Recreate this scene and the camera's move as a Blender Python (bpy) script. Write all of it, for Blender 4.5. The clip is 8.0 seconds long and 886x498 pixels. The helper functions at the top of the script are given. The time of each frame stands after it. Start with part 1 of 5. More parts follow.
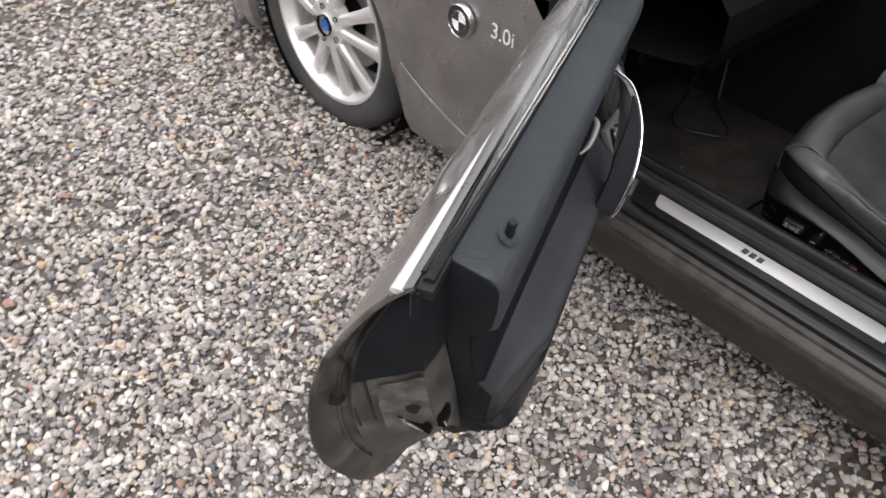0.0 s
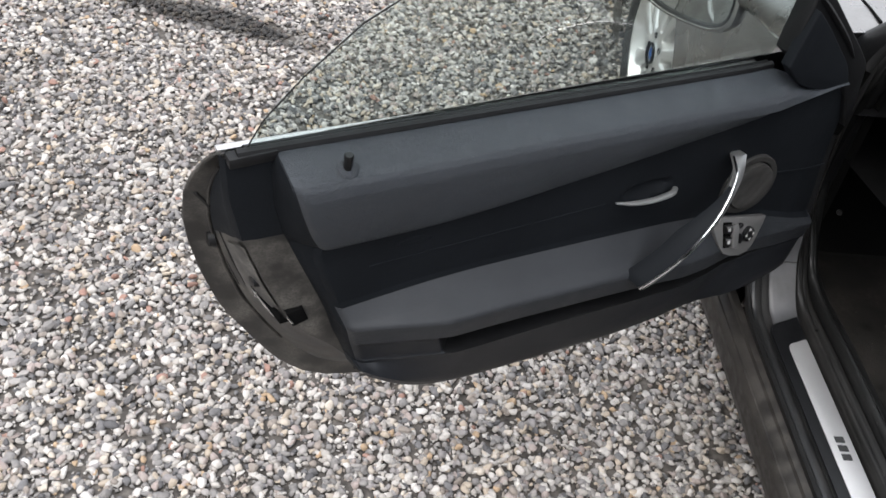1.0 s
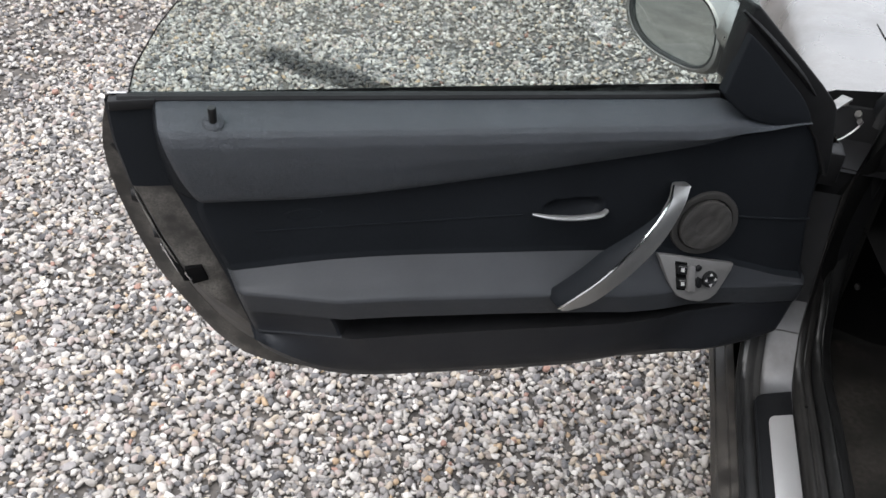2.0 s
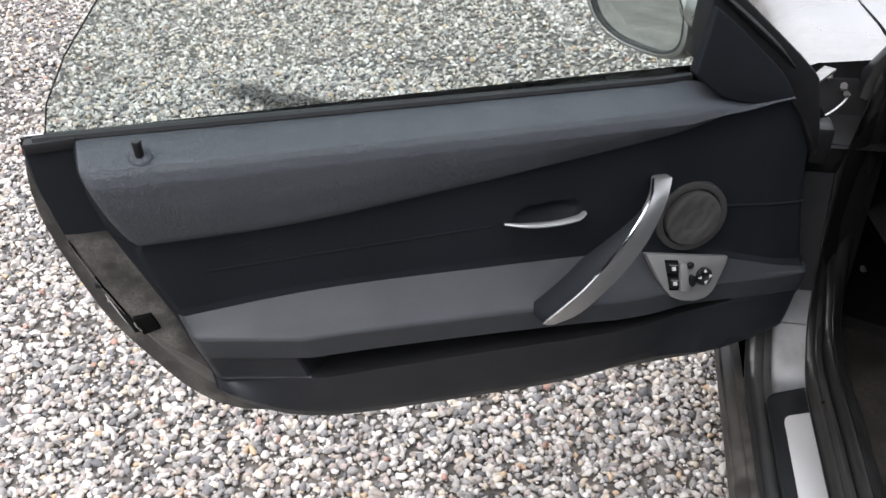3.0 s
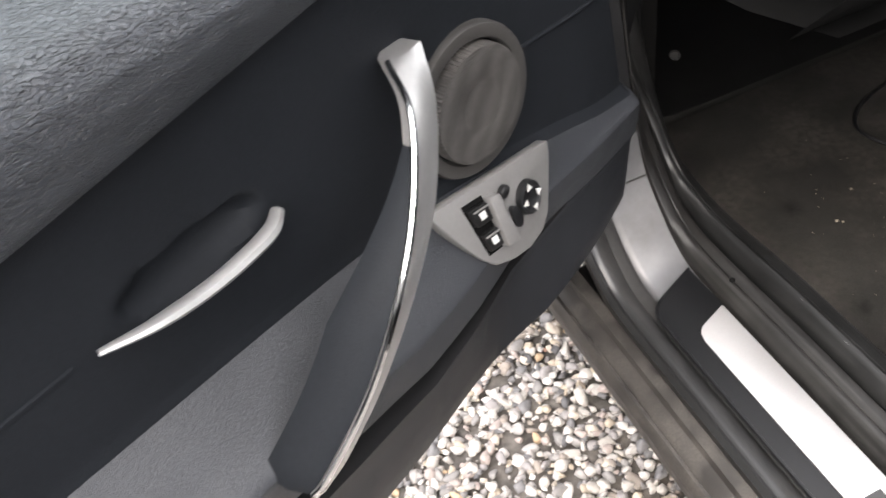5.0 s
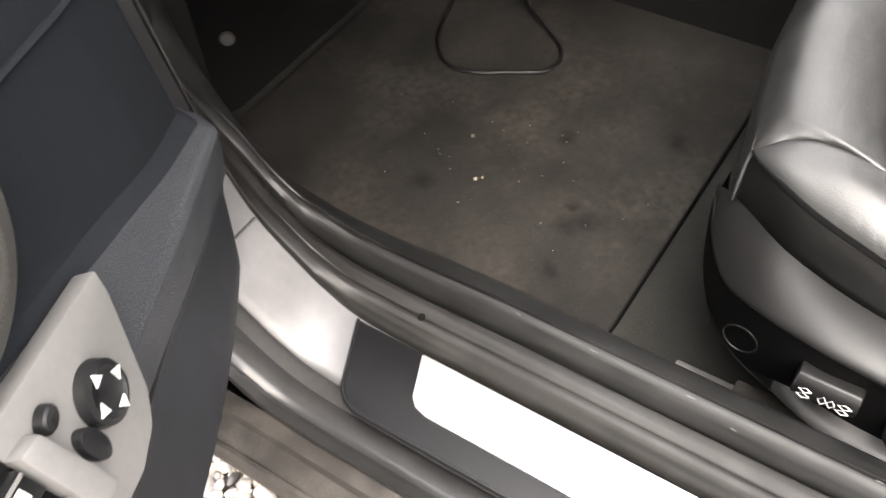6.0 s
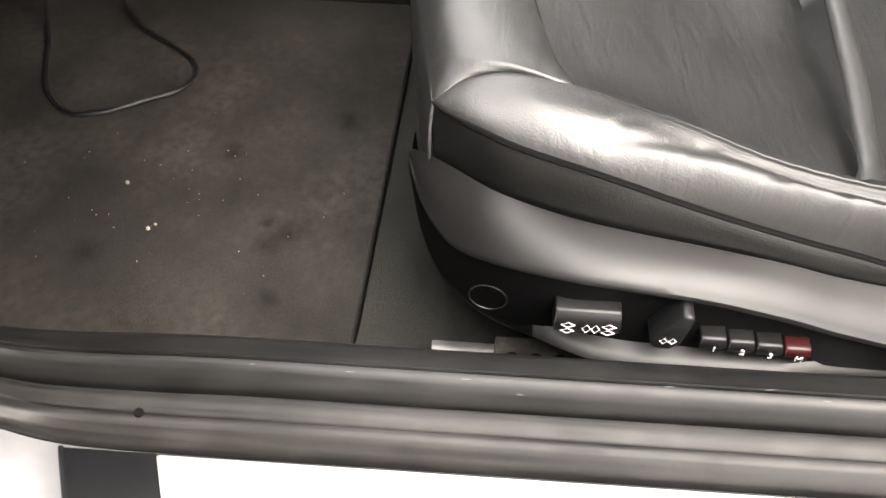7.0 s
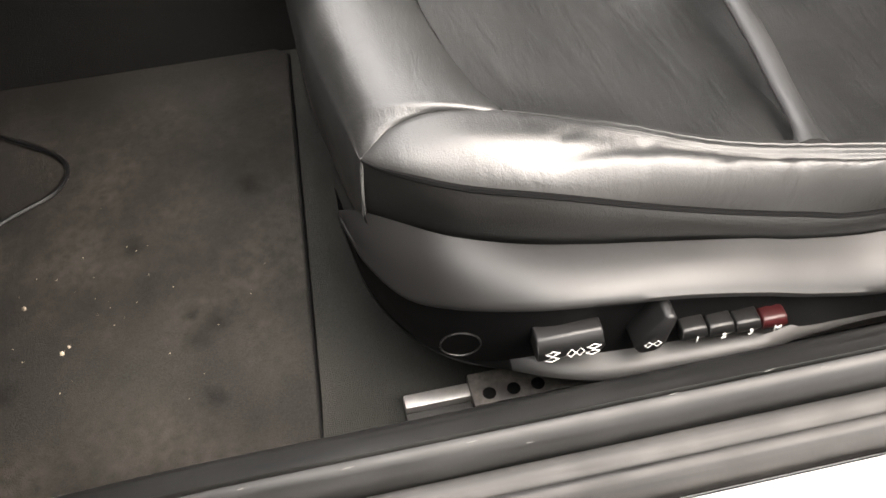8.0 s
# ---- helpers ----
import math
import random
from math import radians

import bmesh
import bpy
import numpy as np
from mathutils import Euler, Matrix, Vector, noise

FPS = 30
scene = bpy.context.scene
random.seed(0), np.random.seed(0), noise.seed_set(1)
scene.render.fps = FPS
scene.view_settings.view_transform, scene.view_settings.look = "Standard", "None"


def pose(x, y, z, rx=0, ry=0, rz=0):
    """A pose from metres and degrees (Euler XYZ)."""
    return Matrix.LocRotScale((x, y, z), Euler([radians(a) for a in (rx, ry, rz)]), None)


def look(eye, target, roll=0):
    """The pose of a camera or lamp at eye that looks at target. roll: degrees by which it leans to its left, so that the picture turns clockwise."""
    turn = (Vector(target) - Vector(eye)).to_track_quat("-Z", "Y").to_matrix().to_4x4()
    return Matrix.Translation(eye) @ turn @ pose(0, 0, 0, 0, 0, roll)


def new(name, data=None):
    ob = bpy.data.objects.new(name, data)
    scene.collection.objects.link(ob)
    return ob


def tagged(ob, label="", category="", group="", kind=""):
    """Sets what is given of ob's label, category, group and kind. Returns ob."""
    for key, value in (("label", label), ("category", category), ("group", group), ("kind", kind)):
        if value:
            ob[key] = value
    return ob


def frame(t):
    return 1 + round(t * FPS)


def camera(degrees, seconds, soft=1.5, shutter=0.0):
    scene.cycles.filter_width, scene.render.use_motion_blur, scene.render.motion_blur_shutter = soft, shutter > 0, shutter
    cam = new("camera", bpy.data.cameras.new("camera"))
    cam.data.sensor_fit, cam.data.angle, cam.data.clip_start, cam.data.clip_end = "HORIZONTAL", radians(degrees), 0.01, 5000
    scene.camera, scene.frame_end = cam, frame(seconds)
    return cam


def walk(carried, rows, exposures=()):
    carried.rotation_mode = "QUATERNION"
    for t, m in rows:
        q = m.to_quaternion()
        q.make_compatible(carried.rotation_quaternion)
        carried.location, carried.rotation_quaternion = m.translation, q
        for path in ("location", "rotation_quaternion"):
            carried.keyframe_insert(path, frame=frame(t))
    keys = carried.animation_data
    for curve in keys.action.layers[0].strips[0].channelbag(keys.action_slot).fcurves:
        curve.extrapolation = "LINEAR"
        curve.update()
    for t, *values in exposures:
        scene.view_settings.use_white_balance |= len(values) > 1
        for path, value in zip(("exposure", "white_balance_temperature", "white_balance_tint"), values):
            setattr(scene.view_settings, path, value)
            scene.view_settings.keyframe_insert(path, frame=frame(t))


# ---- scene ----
cam = camera(55.5, 8.0, soft=1.55, shutter=0.12)
PATH = [
    (0, (-1.214, -0.975, 1.41), (-0.192, 0.12, 0.086), 2.3),
    (0.5, (-1.004, -1.241, 1.45), (-0.466, 0.142, 0.109), 4.9),
    (1, (-0.71, -1.277, 1.416), (-0.56, 0.211, 0.088), 7.9),
    (1.5, (-0.451, -1.332, 1.401), (-0.641, 0.214, 0.147), 7.9),
    (1.7, (-0.377, -1.352, 1.377), (-0.659, 0.21, 0.159), 7.0),
    (2.8, (-0.27, -1.292, 1.305), (-0.582, 0.339, 0.19), -1.2),
    (3, (-0.281, -1.27, 1.293), (-0.622, 0.348, 0.168), -1.4),
    (3.5, (-0.303, -1.186, 1.245), (-0.718, 0.395, 0.092), -1.8),
    (4, (-0.372, -1.06, 1.163), (-0.782, 0.488, -0.035), -3.9),
    (4.2, (-0.402, -0.992, 1.119), (-0.742, 0.553, -0.105), -6.1),
    (5.3, (-0.255, -0.565, 0.95), (0.364, 0.625, -0.533), -10.0),
    (5.5, (-0.228, -0.523, 0.916), (0.506, 0.568, -0.592), -8.6),
    (6, (-0.178, -0.443, 0.848), (0.87, 0.26, -0.703), -2.6),
    (6.5, (-0.157, -0.395, 0.827), (1.076, -0.118, -0.723), 0.8),
    (7, (-0.127, -0.422, 0.792), (1.136, -0.364, -0.758), 1.4),
    (7.5, (-0.115, -0.421, 0.778), (1.154, -0.46, -0.767), 0.3),
    (8, (-0.081, -0.382, 0.788), (1.167, -0.594, -0.761), -2.9),
]
EXPO = [(0.0, 0.78, 6350, 12), (0.5, 0.80, 6250, 10), (1.0, 0.82, 6130, 9), (1.7, 0.89, 6110, 9), (3.0, 1.33, 6100, 10), (4.2, 1.47, 6100, 11), (5.3, 2.62, 6700, 12), (6.0, 3.12, 6800, 12), (6.5, 3.42, 6850, 12), (7.0, 3.22, 6900, 12), (8.0, 3.22, 6950, 12)]
walk(cam, [(t, look(eye, target, roll)) for t, eye, target, roll in PATH], EXPO)

# ---- world and sun: bright overcast ----
world = bpy.data.worlds.new("world")
scene.world = world
world.use_nodes = True
wn, wl = world.node_tree.nodes, world.node_tree.links
sky = wn.new("ShaderNodeTexSky")
sky.sky_type, sky.sun_disc = "NISHITA", False
sky.sun_elevation, sky.sun_rotation = radians(55), radians(221)
sky.air_density, sky.dust_density, sky.ozone_density = 1.0, 6.0, 1.0
soft_sky = wn.new("ShaderNodeMix")
soft_sky.data_type = "RGBA"
soft_sky.inputs["Factor"].default_value = 0.75
soft_sky.inputs[7].default_value = (9.3, 9.2, 9.1, 1)
wl.new(sky.outputs[0], soft_sky.inputs[6])
# overcast: three times as bright overhead as at the horizon
geo, sep, rise = wn.new("ShaderNodeTexCoord"), wn.new("ShaderNodeSeparateXYZ"), wn.new("ShaderNodeMapRange")
rise.inputs[1].default_value, rise.inputs[2].default_value, rise.inputs[3].default_value, rise.inputs[4].default_value = 0.0, 1.0, 0.4, 1.3
wl.new(geo.outputs["Generated"], sep.inputs[0])
wl.new(sep.outputs[2], rise.inputs[0])
grad = wn.new("ShaderNodeVectorMath")
grad.operation = "SCALE"
wl.new(soft_sky.outputs[2], grad.inputs[0])
wl.new(rise.outputs[0], grad.inputs["Scale"])
wl.new(grad.outputs[0], wn["Background"].inputs[0])
wn["Background"].inputs[1].default_value = 0.15
sun = new("sun", bpy.data.lights.new("sun", "SUN"))
sun.data.energy, sun.data.angle, sun.data.color = 0.9, radians(60), (1.0, 0.97, 0.93)
sun.matrix_world = look((-2.1, -2.4, 4.6), (0, 0, 0))


# ---- materials ----
def mat(name, color, rough=0.5, metal=0.0, vary=0.12, scale=60.0, bump=0.0, bump_scale=400.0, blotch=0.15,
        blotch_scale=6.0, coat=0.0, spec=0.5, dirt=None, dirt_scale=5.0, dirt_amount=0.4, island=0.0, sheen=0.0, wrinkle=0.0, dots=0.0, streak=0.0, crease=0.0):
    """A procedural surface: colour varied at two scales, grain, and an optional layer of dust or dirt."""
    m = bpy.data.materials.new(name)
    m.use_nodes = True
    n, l = m.node_tree.nodes, m.node_tree.links
    b = n["Principled BSDF"]
    b.inputs["Roughness"].default_value, b.inputs["Metallic"].default_value = rough, metal
    b.inputs["Specular IOR Level"].default_value = spec
    b.inputs["Coat Weight"].default_value, b.inputs["Coat Roughness"].default_value = coat, 0.08
    b.inputs["Sheen Weight"].default_value = sheen
    tc = n.new("ShaderNodeTexCoord")

    def tex(s, detail=4.0):
        t = n.new("ShaderNodeTexNoise")
        t.inputs["Scale"].default_value, t.inputs["Detail"].default_value = s, detail
        l.new(tc.outputs["Object"], t.inputs["Vector"])
        return t

    def ramp(src, a, c, lo=0.3, hi=0.7):
        r = n.new("ShaderNodeMapRange")
        r.inputs[1].default_value, r.inputs[2].default_value = lo, hi
        r.inputs[3].default_value, r.inputs[4].default_value = a, c
        l.new(src, r.inputs[0])
        return r.outputs[0]

    def times(x, y):
        k = n.new("ShaderNodeMath")
        k.operation = "MULTIPLY"
        l.new(x, k.inputs[0])
        l.new(y, k.inputs[1])
        return k.outputs[0]

    val = times(ramp(tex(scale).outputs[0], 1 - vary, 1 + vary), ramp(tex(blotch_scale).outputs[0], 1 - blotch, 1 + blotch))
    if island:
        g = n.new("ShaderNodeNewGeometry")
        val = times(val, ramp(g.outputs["Random Per Island"], 1 - island, 1 + island, 0, 1))
    mixc = n.new("ShaderNodeVectorMath")
    mixc.operation = "SCALE"
    mixc.inputs[0].default_value = color
    l.new(val, mixc.inputs["Scale"])
    out = mixc.outputs[0]
    if dirt:
        d = n.new("ShaderNodeMix")
        d.data_type = "RGBA"
        d.inputs[7].default_value = (*dirt, 1)
        l.new(times(ramp(tex(dirt_scale, 8).outputs[0], 0, 1, 0.42, 0.72), ramp(tex(dirt_scale * 14, 6).outputs[0], dirt_amount * 0.3, dirt_amount)), d.inputs["Factor"])
        l.new(out, d.inputs[6])
        out = d.outputs[2]
        l.new(ramp(tex(dirt_scale, 8).outputs[0], rough, min(1.0, rough + 0.3), 0.42, 0.72), b.inputs["Roughness"])
    else:
        l.new(ramp(tex(blotch_scale * 2.3).outputs[0], max(0.02, rough - (0.12 if wrinkle else 0.07)), min(1, rough + (0.12 if wrinkle else 0.07))), b.inputs["Roughness"])
    l.new(out, b.inputs["Base Color"])
    if streak:
        mp = n.new("ShaderNodeMapping")
        mp.inputs["Scale"].default_value = (1.0, 0.012, 0.012)
        l.new(tc.outputs["Object"], mp.inputs[0])
        st = n.new("ShaderNodeTexNoise")
        st.inputs["Scale"].default_value, st.inputs["Detail"].default_value = 420.0, 5.0
        l.new(mp.outputs[0], st.inputs["Vector"])
        sk_ = n.new("ShaderNodeVectorMath")
        sk_.operation = "SCALE"
        l.new(out, sk_.inputs[0])
        l.new(ramp(st.outputs[0], 1 - streak, 1 + 2.2 * streak, 0.35, 0.75), sk_.inputs["Scale"])
        l.new(sk_.outputs[0], b.inputs["Base Color"])
        l.new(times(ramp(st.outputs[0], rough - 0.08, rough + 0.16, 0.3, 0.75), ramp(tex(35, 6).outputs[0], 0.85, 1.2)), b.inputs["Roughness"])
    if dots:
        dv = n.new("ShaderNodeTexVoronoi")
        dv.inputs["Scale"].default_value, dv.inputs["Randomness"].default_value = dots, 0.0
        l.new(tc.outputs["Object"], dv.inputs["Vector"])
        dk = n.new("ShaderNodeVectorMath")
        dk.operation = "SCALE"
        l.new(out, dk.inputs[0])
        l.new(ramp(dv.outputs["Distance"], 0.25, 1.25, 0.2, 0.5), dk.inputs["Scale"])
        l.new(dk.outputs[0], b.inputs["Base Color"])
    if bump:
        bp = n.new("ShaderNodeBump")
        bp.inputs["Strength"].default_value, bp.inputs["Distance"].default_value = bump, 0.002
        l.new(tex(bump_scale, 3).outputs[0], bp.inputs["Height"])
        if wrinkle:
            wr, wt, gr, gv, wv = n.new("ShaderNodeBump"), tex(16, 3), n.new("ShaderNodeBump"), n.new("ShaderNodeTexVoronoi"), n.new("ShaderNodeVectorMath")
            wr.inputs["Strength"].default_value, wr.inputs["Distance"].default_value = wrinkle * 0.6, 0.006
            l.new(wt.outputs[0], wr.inputs["Height"])
            gv.feature, gv.inputs["Scale"].default_value = "DISTANCE_TO_EDGE", 430.0
            wv.operation, wv.inputs[1].default_value = "MULTIPLY_ADD", (0.006, 0.006, 0.006)
            l.new(tex(90, 2).outputs["Color"], wv.inputs[0])
            l.new(tc.outputs["Object"], wv.inputs[2])
            l.new(wv.outputs[0], gv.inputs["Vector"])
            gr.inputs["Strength"].default_value, gr.inputs["Distance"].default_value = wrinkle * 1.5, 0.0009
            l.new(ramp(gv.outputs["Distance"], 0.0, 1.0, 0.0, 0.12), gr.inputs["Height"])
            l.new(wr.outputs[0], gr.inputs["Normal"])
            l.new(gr.outputs[0], bp.inputs["Normal"])
            if crease:
                last = wr.outputs[0]
                for size, squash, turn, deep in ((30.0, (0.22, 1.0, 0.5), 18, 0.0016), (95.0, (0.25, 1.0, 0.6), -14, 0.0006), (24.0, (1.0, 0.35, 0.5), 30, 0.0009)):
                    cb, cv, cm = n.new("ShaderNodeBump"), n.new("ShaderNodeTexNoise"), n.new("ShaderNodeMapping")
                    cm.inputs["Scale"].default_value, cm.inputs["Rotation"].default_value = squash, (0, 0, radians(turn))
                    cv.inputs["Scale"].default_value, cv.inputs["Detail"].default_value, cv.inputs["Distortion"].default_value = size, 3.0, 0.6
                    l.new(tc.outputs["Object"], cm.inputs[0])
                    l.new(cm.outputs[0], cv.inputs["Vector"])
                    cb.inputs["Distance"].default_value = deep
                    l.new(ramp(tex(size * 0.35, 2).outputs[0], 0.1 * crease, crease, 0.40, 0.62), cb.inputs["Strength"])
                    l.new(ramp(cv.outputs[0], 0.0, 1.0, 0.30, 0.62), cb.inputs["Height"])
                    l.new(last, cb.inputs["Normal"])
                    last = cb.outputs[0]
                l.new(last, gr.inputs["Normal"])
        l.new(bp.outputs[0], b.inputs["Normal"])
    return m


def pane(name, tint, rough=0.02):
    """Clear sheet glass: tinted see-through with a Fresnel gloss."""
    m = bpy.data.materials.new(name)
    m.use_nodes = True
    n, l = m.node_tree.nodes, m.node_tree.links
    n.remove(n["Principled BSDF"])
    tr, gl, fr, mx, pw, ad = (n.new("ShaderNode" + k) for k in ("BsdfTransparent", "BsdfGlossy", "LayerWeight", "MixShader", "Math", "Math"))
    tr.inputs[0].default_value = (*tint, 1)
    gl.inputs["Roughness"].default_value = rough
    fr.inputs[0].default_value = 0.5
    pw.operation, pw.inputs[1].default_value = "POWER", 5.0
    ad.operation, ad.inputs[1].default_value, ad.inputs[2].default_value = "MULTIPLY_ADD", 0.86, 0.13
    l.new(fr.outputs["Facing"], pw.inputs[0])
    l.new(pw.outputs[0], ad.inputs[0])
    l.new(ad.outputs[0], mx.inputs[0])
    l.new(tr.outputs[0], mx.inputs[1])
    l.new(gl.outputs[0], mx.inputs[2])
    l.new(mx.outputs[0], n["Material Output"].inputs[0])
    return m


PAINT = mat("grey_paint", (0.27, 0.258, 0.25), 0.25, 0.85, 0.05, 300, coat=0.6, dirt=(0.14, 0.125, 0.11), dirt_scale=7, dirt_amount=0.38)
JAMB = mat("jamb_paint", (0.032, 0.030, 0.028), 0.5, 0.3, 0.1, 120, dirt=(0.19, 0.175, 0.155), dirt_scale=24, dirt_amount=0.85)
JAMB_DUST = mat("dusty_jamb", (0.05, 0.047, 0.044), 0.6, 0.2, 0.15, 120, dirt=(0.24, 0.225, 0.205), dirt_scale=30, dirt_amount=0.9)
SILVER_JAMB = mat("pillar_paint", (0.12, 0.119, 0.122), 0.40, 0.65, 0.06, 90, bump=0.12, bump_scale=25, dirt=(0.08, 0.075, 0.07), dirt_scale=9, dirt_amount=0.5)
ROCKER = mat("rocker_paint", (0.027, 0.0245, 0.0225), 0.45, 0.35, 0.15, 40, dirt=(0.10, 0.09, 0.078), dirt_scale=34, dirt_amount=0.7)
PLASTIC = mat("black_plastic", (0.0058, 0.006, 0.0067), 0.40, 0, 0.1, 200, 0.12, 1200, spec=0.33)
BUTTON = mat("button_plastic", (0.0060, 0.0060, 0.0062), 0.36, 0, 0.1, 200, 0.05, 1200, spec=0.32)
# black with recess shade in its colour; also the piping and mat binding
SHADED_BLACK = mat("shaded_black", (0.0014, 0.0014, 0.0015), 0.55, 0, 0.1, 200, spec=0.08)
GRAIN = mat("grained_vinyl", (0.0325, 0.0370, 0.0450), 0.46, 0, 0.15, 400, 0.6, 800, spec=0.54, wrinkle=0.75)
ARM = mat("armrest_vinyl", (0.0210, 0.0228, 0.0264), 0.46, 0, 0.10, 400, 0.3, 1200, spec=0.46, wrinkle=0.2)
LOWER = mat("lower_vinyl", (0.0080, 0.0091, 0.0118), 0.48, 0, 0.1, 400, 0.25, 1300, spec=0.4)
SMOOTH = mat("panel_fabric", (0.0088, 0.0100, 0.0120), 0.62, 0, 0.1, 300, 0.15, 900, spec=0.08)
RUBBER = mat("rubber", (0.012, 0.012, 0.0122), 0.55, 0, 0.2, 60, 0.15, 300, dirt=(0.06, 0.055, 0.05), dirt_scale=12, dirt_amount=0.3, spec=0.35)
BLACK_RUBBER = mat("black_rubber", (0.007, 0.007, 0.0075), 0.5, 0, 0.2, 60, 0.1, 300, spec=0.25)
SEAL = mat("door_seal", (0.0068, 0.0068, 0.0067), 0.42, 0, 0.2, 30, 0.05, 160, spec=0.3, blotch=0.3, blotch_scale=9, streak=0.35)
LIP = mat("seal_lip", (0.0090, 0.0085, 0.0080), 0.44, 0, 0.25, 40, 0.06, 180, spec=0.28, blotch=0.35, blotch_scale=11, streak=0.38)
GLOSSY_RUBBER = mat("glossy_rubber", (0.011, 0.011, 0.011), 0.34, 0, 0.1, 60, spec=0.45)
ALU = mat("brushed_aluminium", (0.56, 0.55, 0.545), 0.50, 0.8, 0.03, 900, blotch=0.05)
SATIN = mat("satin_silver", (0.55, 0.55, 0.545), 0.40, 0.85, 0.04, 200)
GLINT = mat("glint_satin", (0.62, 0.61, 0.62), 0.38, 0.5, 0.05, 200)
SWITCHPLATE = mat("silver_plastic", (0.19, 0.186, 0.183), 0.45, 0.4, 0.04, 300)
CHROME = mat("chrome", (0.8, 0.8, 0.8), 0.12, 1.0, 0.02, 100)
GLASS = pane("tinted_glass", (0.93, 0.98, 0.96))
MIRROR = mat("mirror_silver", (0.82, 0.84, 0.83), 0.02, 1.0, 0.0, 10, blotch=0.0)
MIRROR.node_tree.links.remove(MIRROR.node_tree.nodes["Principled BSDF"].inputs["Roughness"].links[0])
TYRE = mat("tyre", (0.022, 0.022, 0.022), 0.75, 0, 0.2, 80, 0.3, 200, dirt=(0.1, 0.09, 0.08), dirt_scale=8, dirt_amount=0.5)
RIM = mat("wheel_silver", (0.78, 0.77, 0.76), 0.33, 0.8, 0.05, 200, dirt=(0.3, 0.27, 0.24), dirt_scale=10, dirt_amount=0.4)
# near-black base that stands in for shade in gaps, openings and cabin front
DARK = mat("unlit_black", (0.0032, 0.0032, 0.0032), 0.9, 0, 0.2, 30, spec=0.08)
CARPET = mat("carpet", (0.026, 0.0264, 0.0244), 0.95, 0, 0.3, 900, 1.0, 1200, blotch=0.25, dirt=(0.03, 0.028, 0.024), dirt_scale=6, dirt_amount=0.7, sheen=0.0, spec=0.1)
# darker copy of the carpet, with the footwell's shade in its colour
SHADED_LINING = mat("shaded_lining", (0.0040, 0.0039, 0.0038), 0.9, 0, 0.25, 900, 0.8, 1100, blotch=0.2, spec=0.12)
MATCLOTH = mat("mat_cloth", (0.0205, 0.0195, 0.0181), 0.95, 0, 0.3, 1100, 1.0, 1300, blotch=0.3, dirt=(0.061, 0.0550, 0.0488), dirt_scale=8, dirt_amount=0.9, sheen=0.0, spec=0.1)


def spots(m, marks):
    """Dark soft-edged stains: (x, y, radius)."""
    n, l = m.node_tree.nodes, m.node_tree.links
    bs = n["Principled BSDF"]
    src = bs.inputs["Base Color"].links[0].from_socket
    tc, nz, wob = n.new("ShaderNodeTexCoord"), n.new("ShaderNodeTexNoise"), n.new("ShaderNodeVectorMath")
    nz.inputs["Scale"].default_value = 60
    wob.operation, wob.inputs[1].default_value = "MULTIPLY_ADD", (0.02, 0.02, 0)
    l.new(tc.outputs["Object"], nz.inputs["Vector"])
    l.new(nz.outputs["Color"], wob.inputs[0])
    l.new(tc.outputs["Object"], wob.inputs[2])
    for x, y, r in marks:
        dist, near, dark = n.new("ShaderNodeVectorMath"), n.new("ShaderNodeMapRange"), n.new("ShaderNodeVectorMath")
        dist.operation, dist.inputs[1].default_value, dark.operation = "DISTANCE", (x + 0.01, y + 0.01, 0.235), "SCALE"
        near.inputs[1].default_value, near.inputs[2].default_value, near.inputs[3].default_value = r * 0.2, r * 1.5, 0.5
        l.new(wob.outputs[0], dist.inputs[0])
        l.new(dist.outputs["Value"], near.inputs[0])
        l.new(src, dark.inputs[0])
        l.new(near.outputs[0], dark.inputs["Scale"])
        src = dark.outputs[0]
    l.new(src, bs.inputs["Base Color"])


spots(MATCLOTH, ((0.333, -0.266, 0.012), (0.320, -0.250, 0.010), (0.345, -0.245, 0.007), (0.48, -0.30, 0.012), (0.43, -0.20, 0.010), (0.262, -0.262, 0.009), (0.30, -0.10, 0.014)))
LEATHER = mat("black_leather", (0.0062, 0.0063, 0.0060), 0.50, 0, 0.14, 150, 0.12, 900, blotch=0.3, spec=0.88, wrinkle=0.055, crease=0.42)
LEATHER_MID = mat("worn_leather", (0.0048, 0.0049, 0.0047), 0.48, 0, 0.14, 150, 0.12, 900, blotch=0.45, spec=0.48, wrinkle=0.05, crease=0.42)
TRIM_PLASTIC = mat("trim_plastic", (0.0072, 0.0070, 0.0070), 0.50, 0, 0.08, 300, 0.04, 1500, spec=0.5)
LEATHER_SIDE = mat("leather_side", (0.0046, 0.0047, 0.0045), 0.46, 0, 0.12, 150, 0.2, 900, spec=0.42, wrinkle=0.05)
STITCH = mat("thread", (0.07, 0.07, 0.068), 0.8)
RED = mat("red_plastic", (0.022, 0.002, 0.0025), 0.4, spec=0.4)
WHITE = mat("white_print", (0.42, 0.42, 0.41), 0.6)
INK = mat("dark_print", (0.02, 0.02, 0.02), 0.5)
GREYSTEEL = mat("steel", (0.35, 0.34, 0.33), 0.4, 0.9, 0.1, 80, dirt=(0.1, 0.07, 0.05), dirt_scale=30, dirt_amount=0.5)
BLUE = mat("blue_enamel", (0.02, 0.10, 0.35), 0.25)
BADGE = mat("badge_silver", (0.86, 0.86, 0.85), 0.35, 0.2)
CRUMB = mat("crumbs", (0.24, 0.21, 0.16), 0.8, island=0.5)


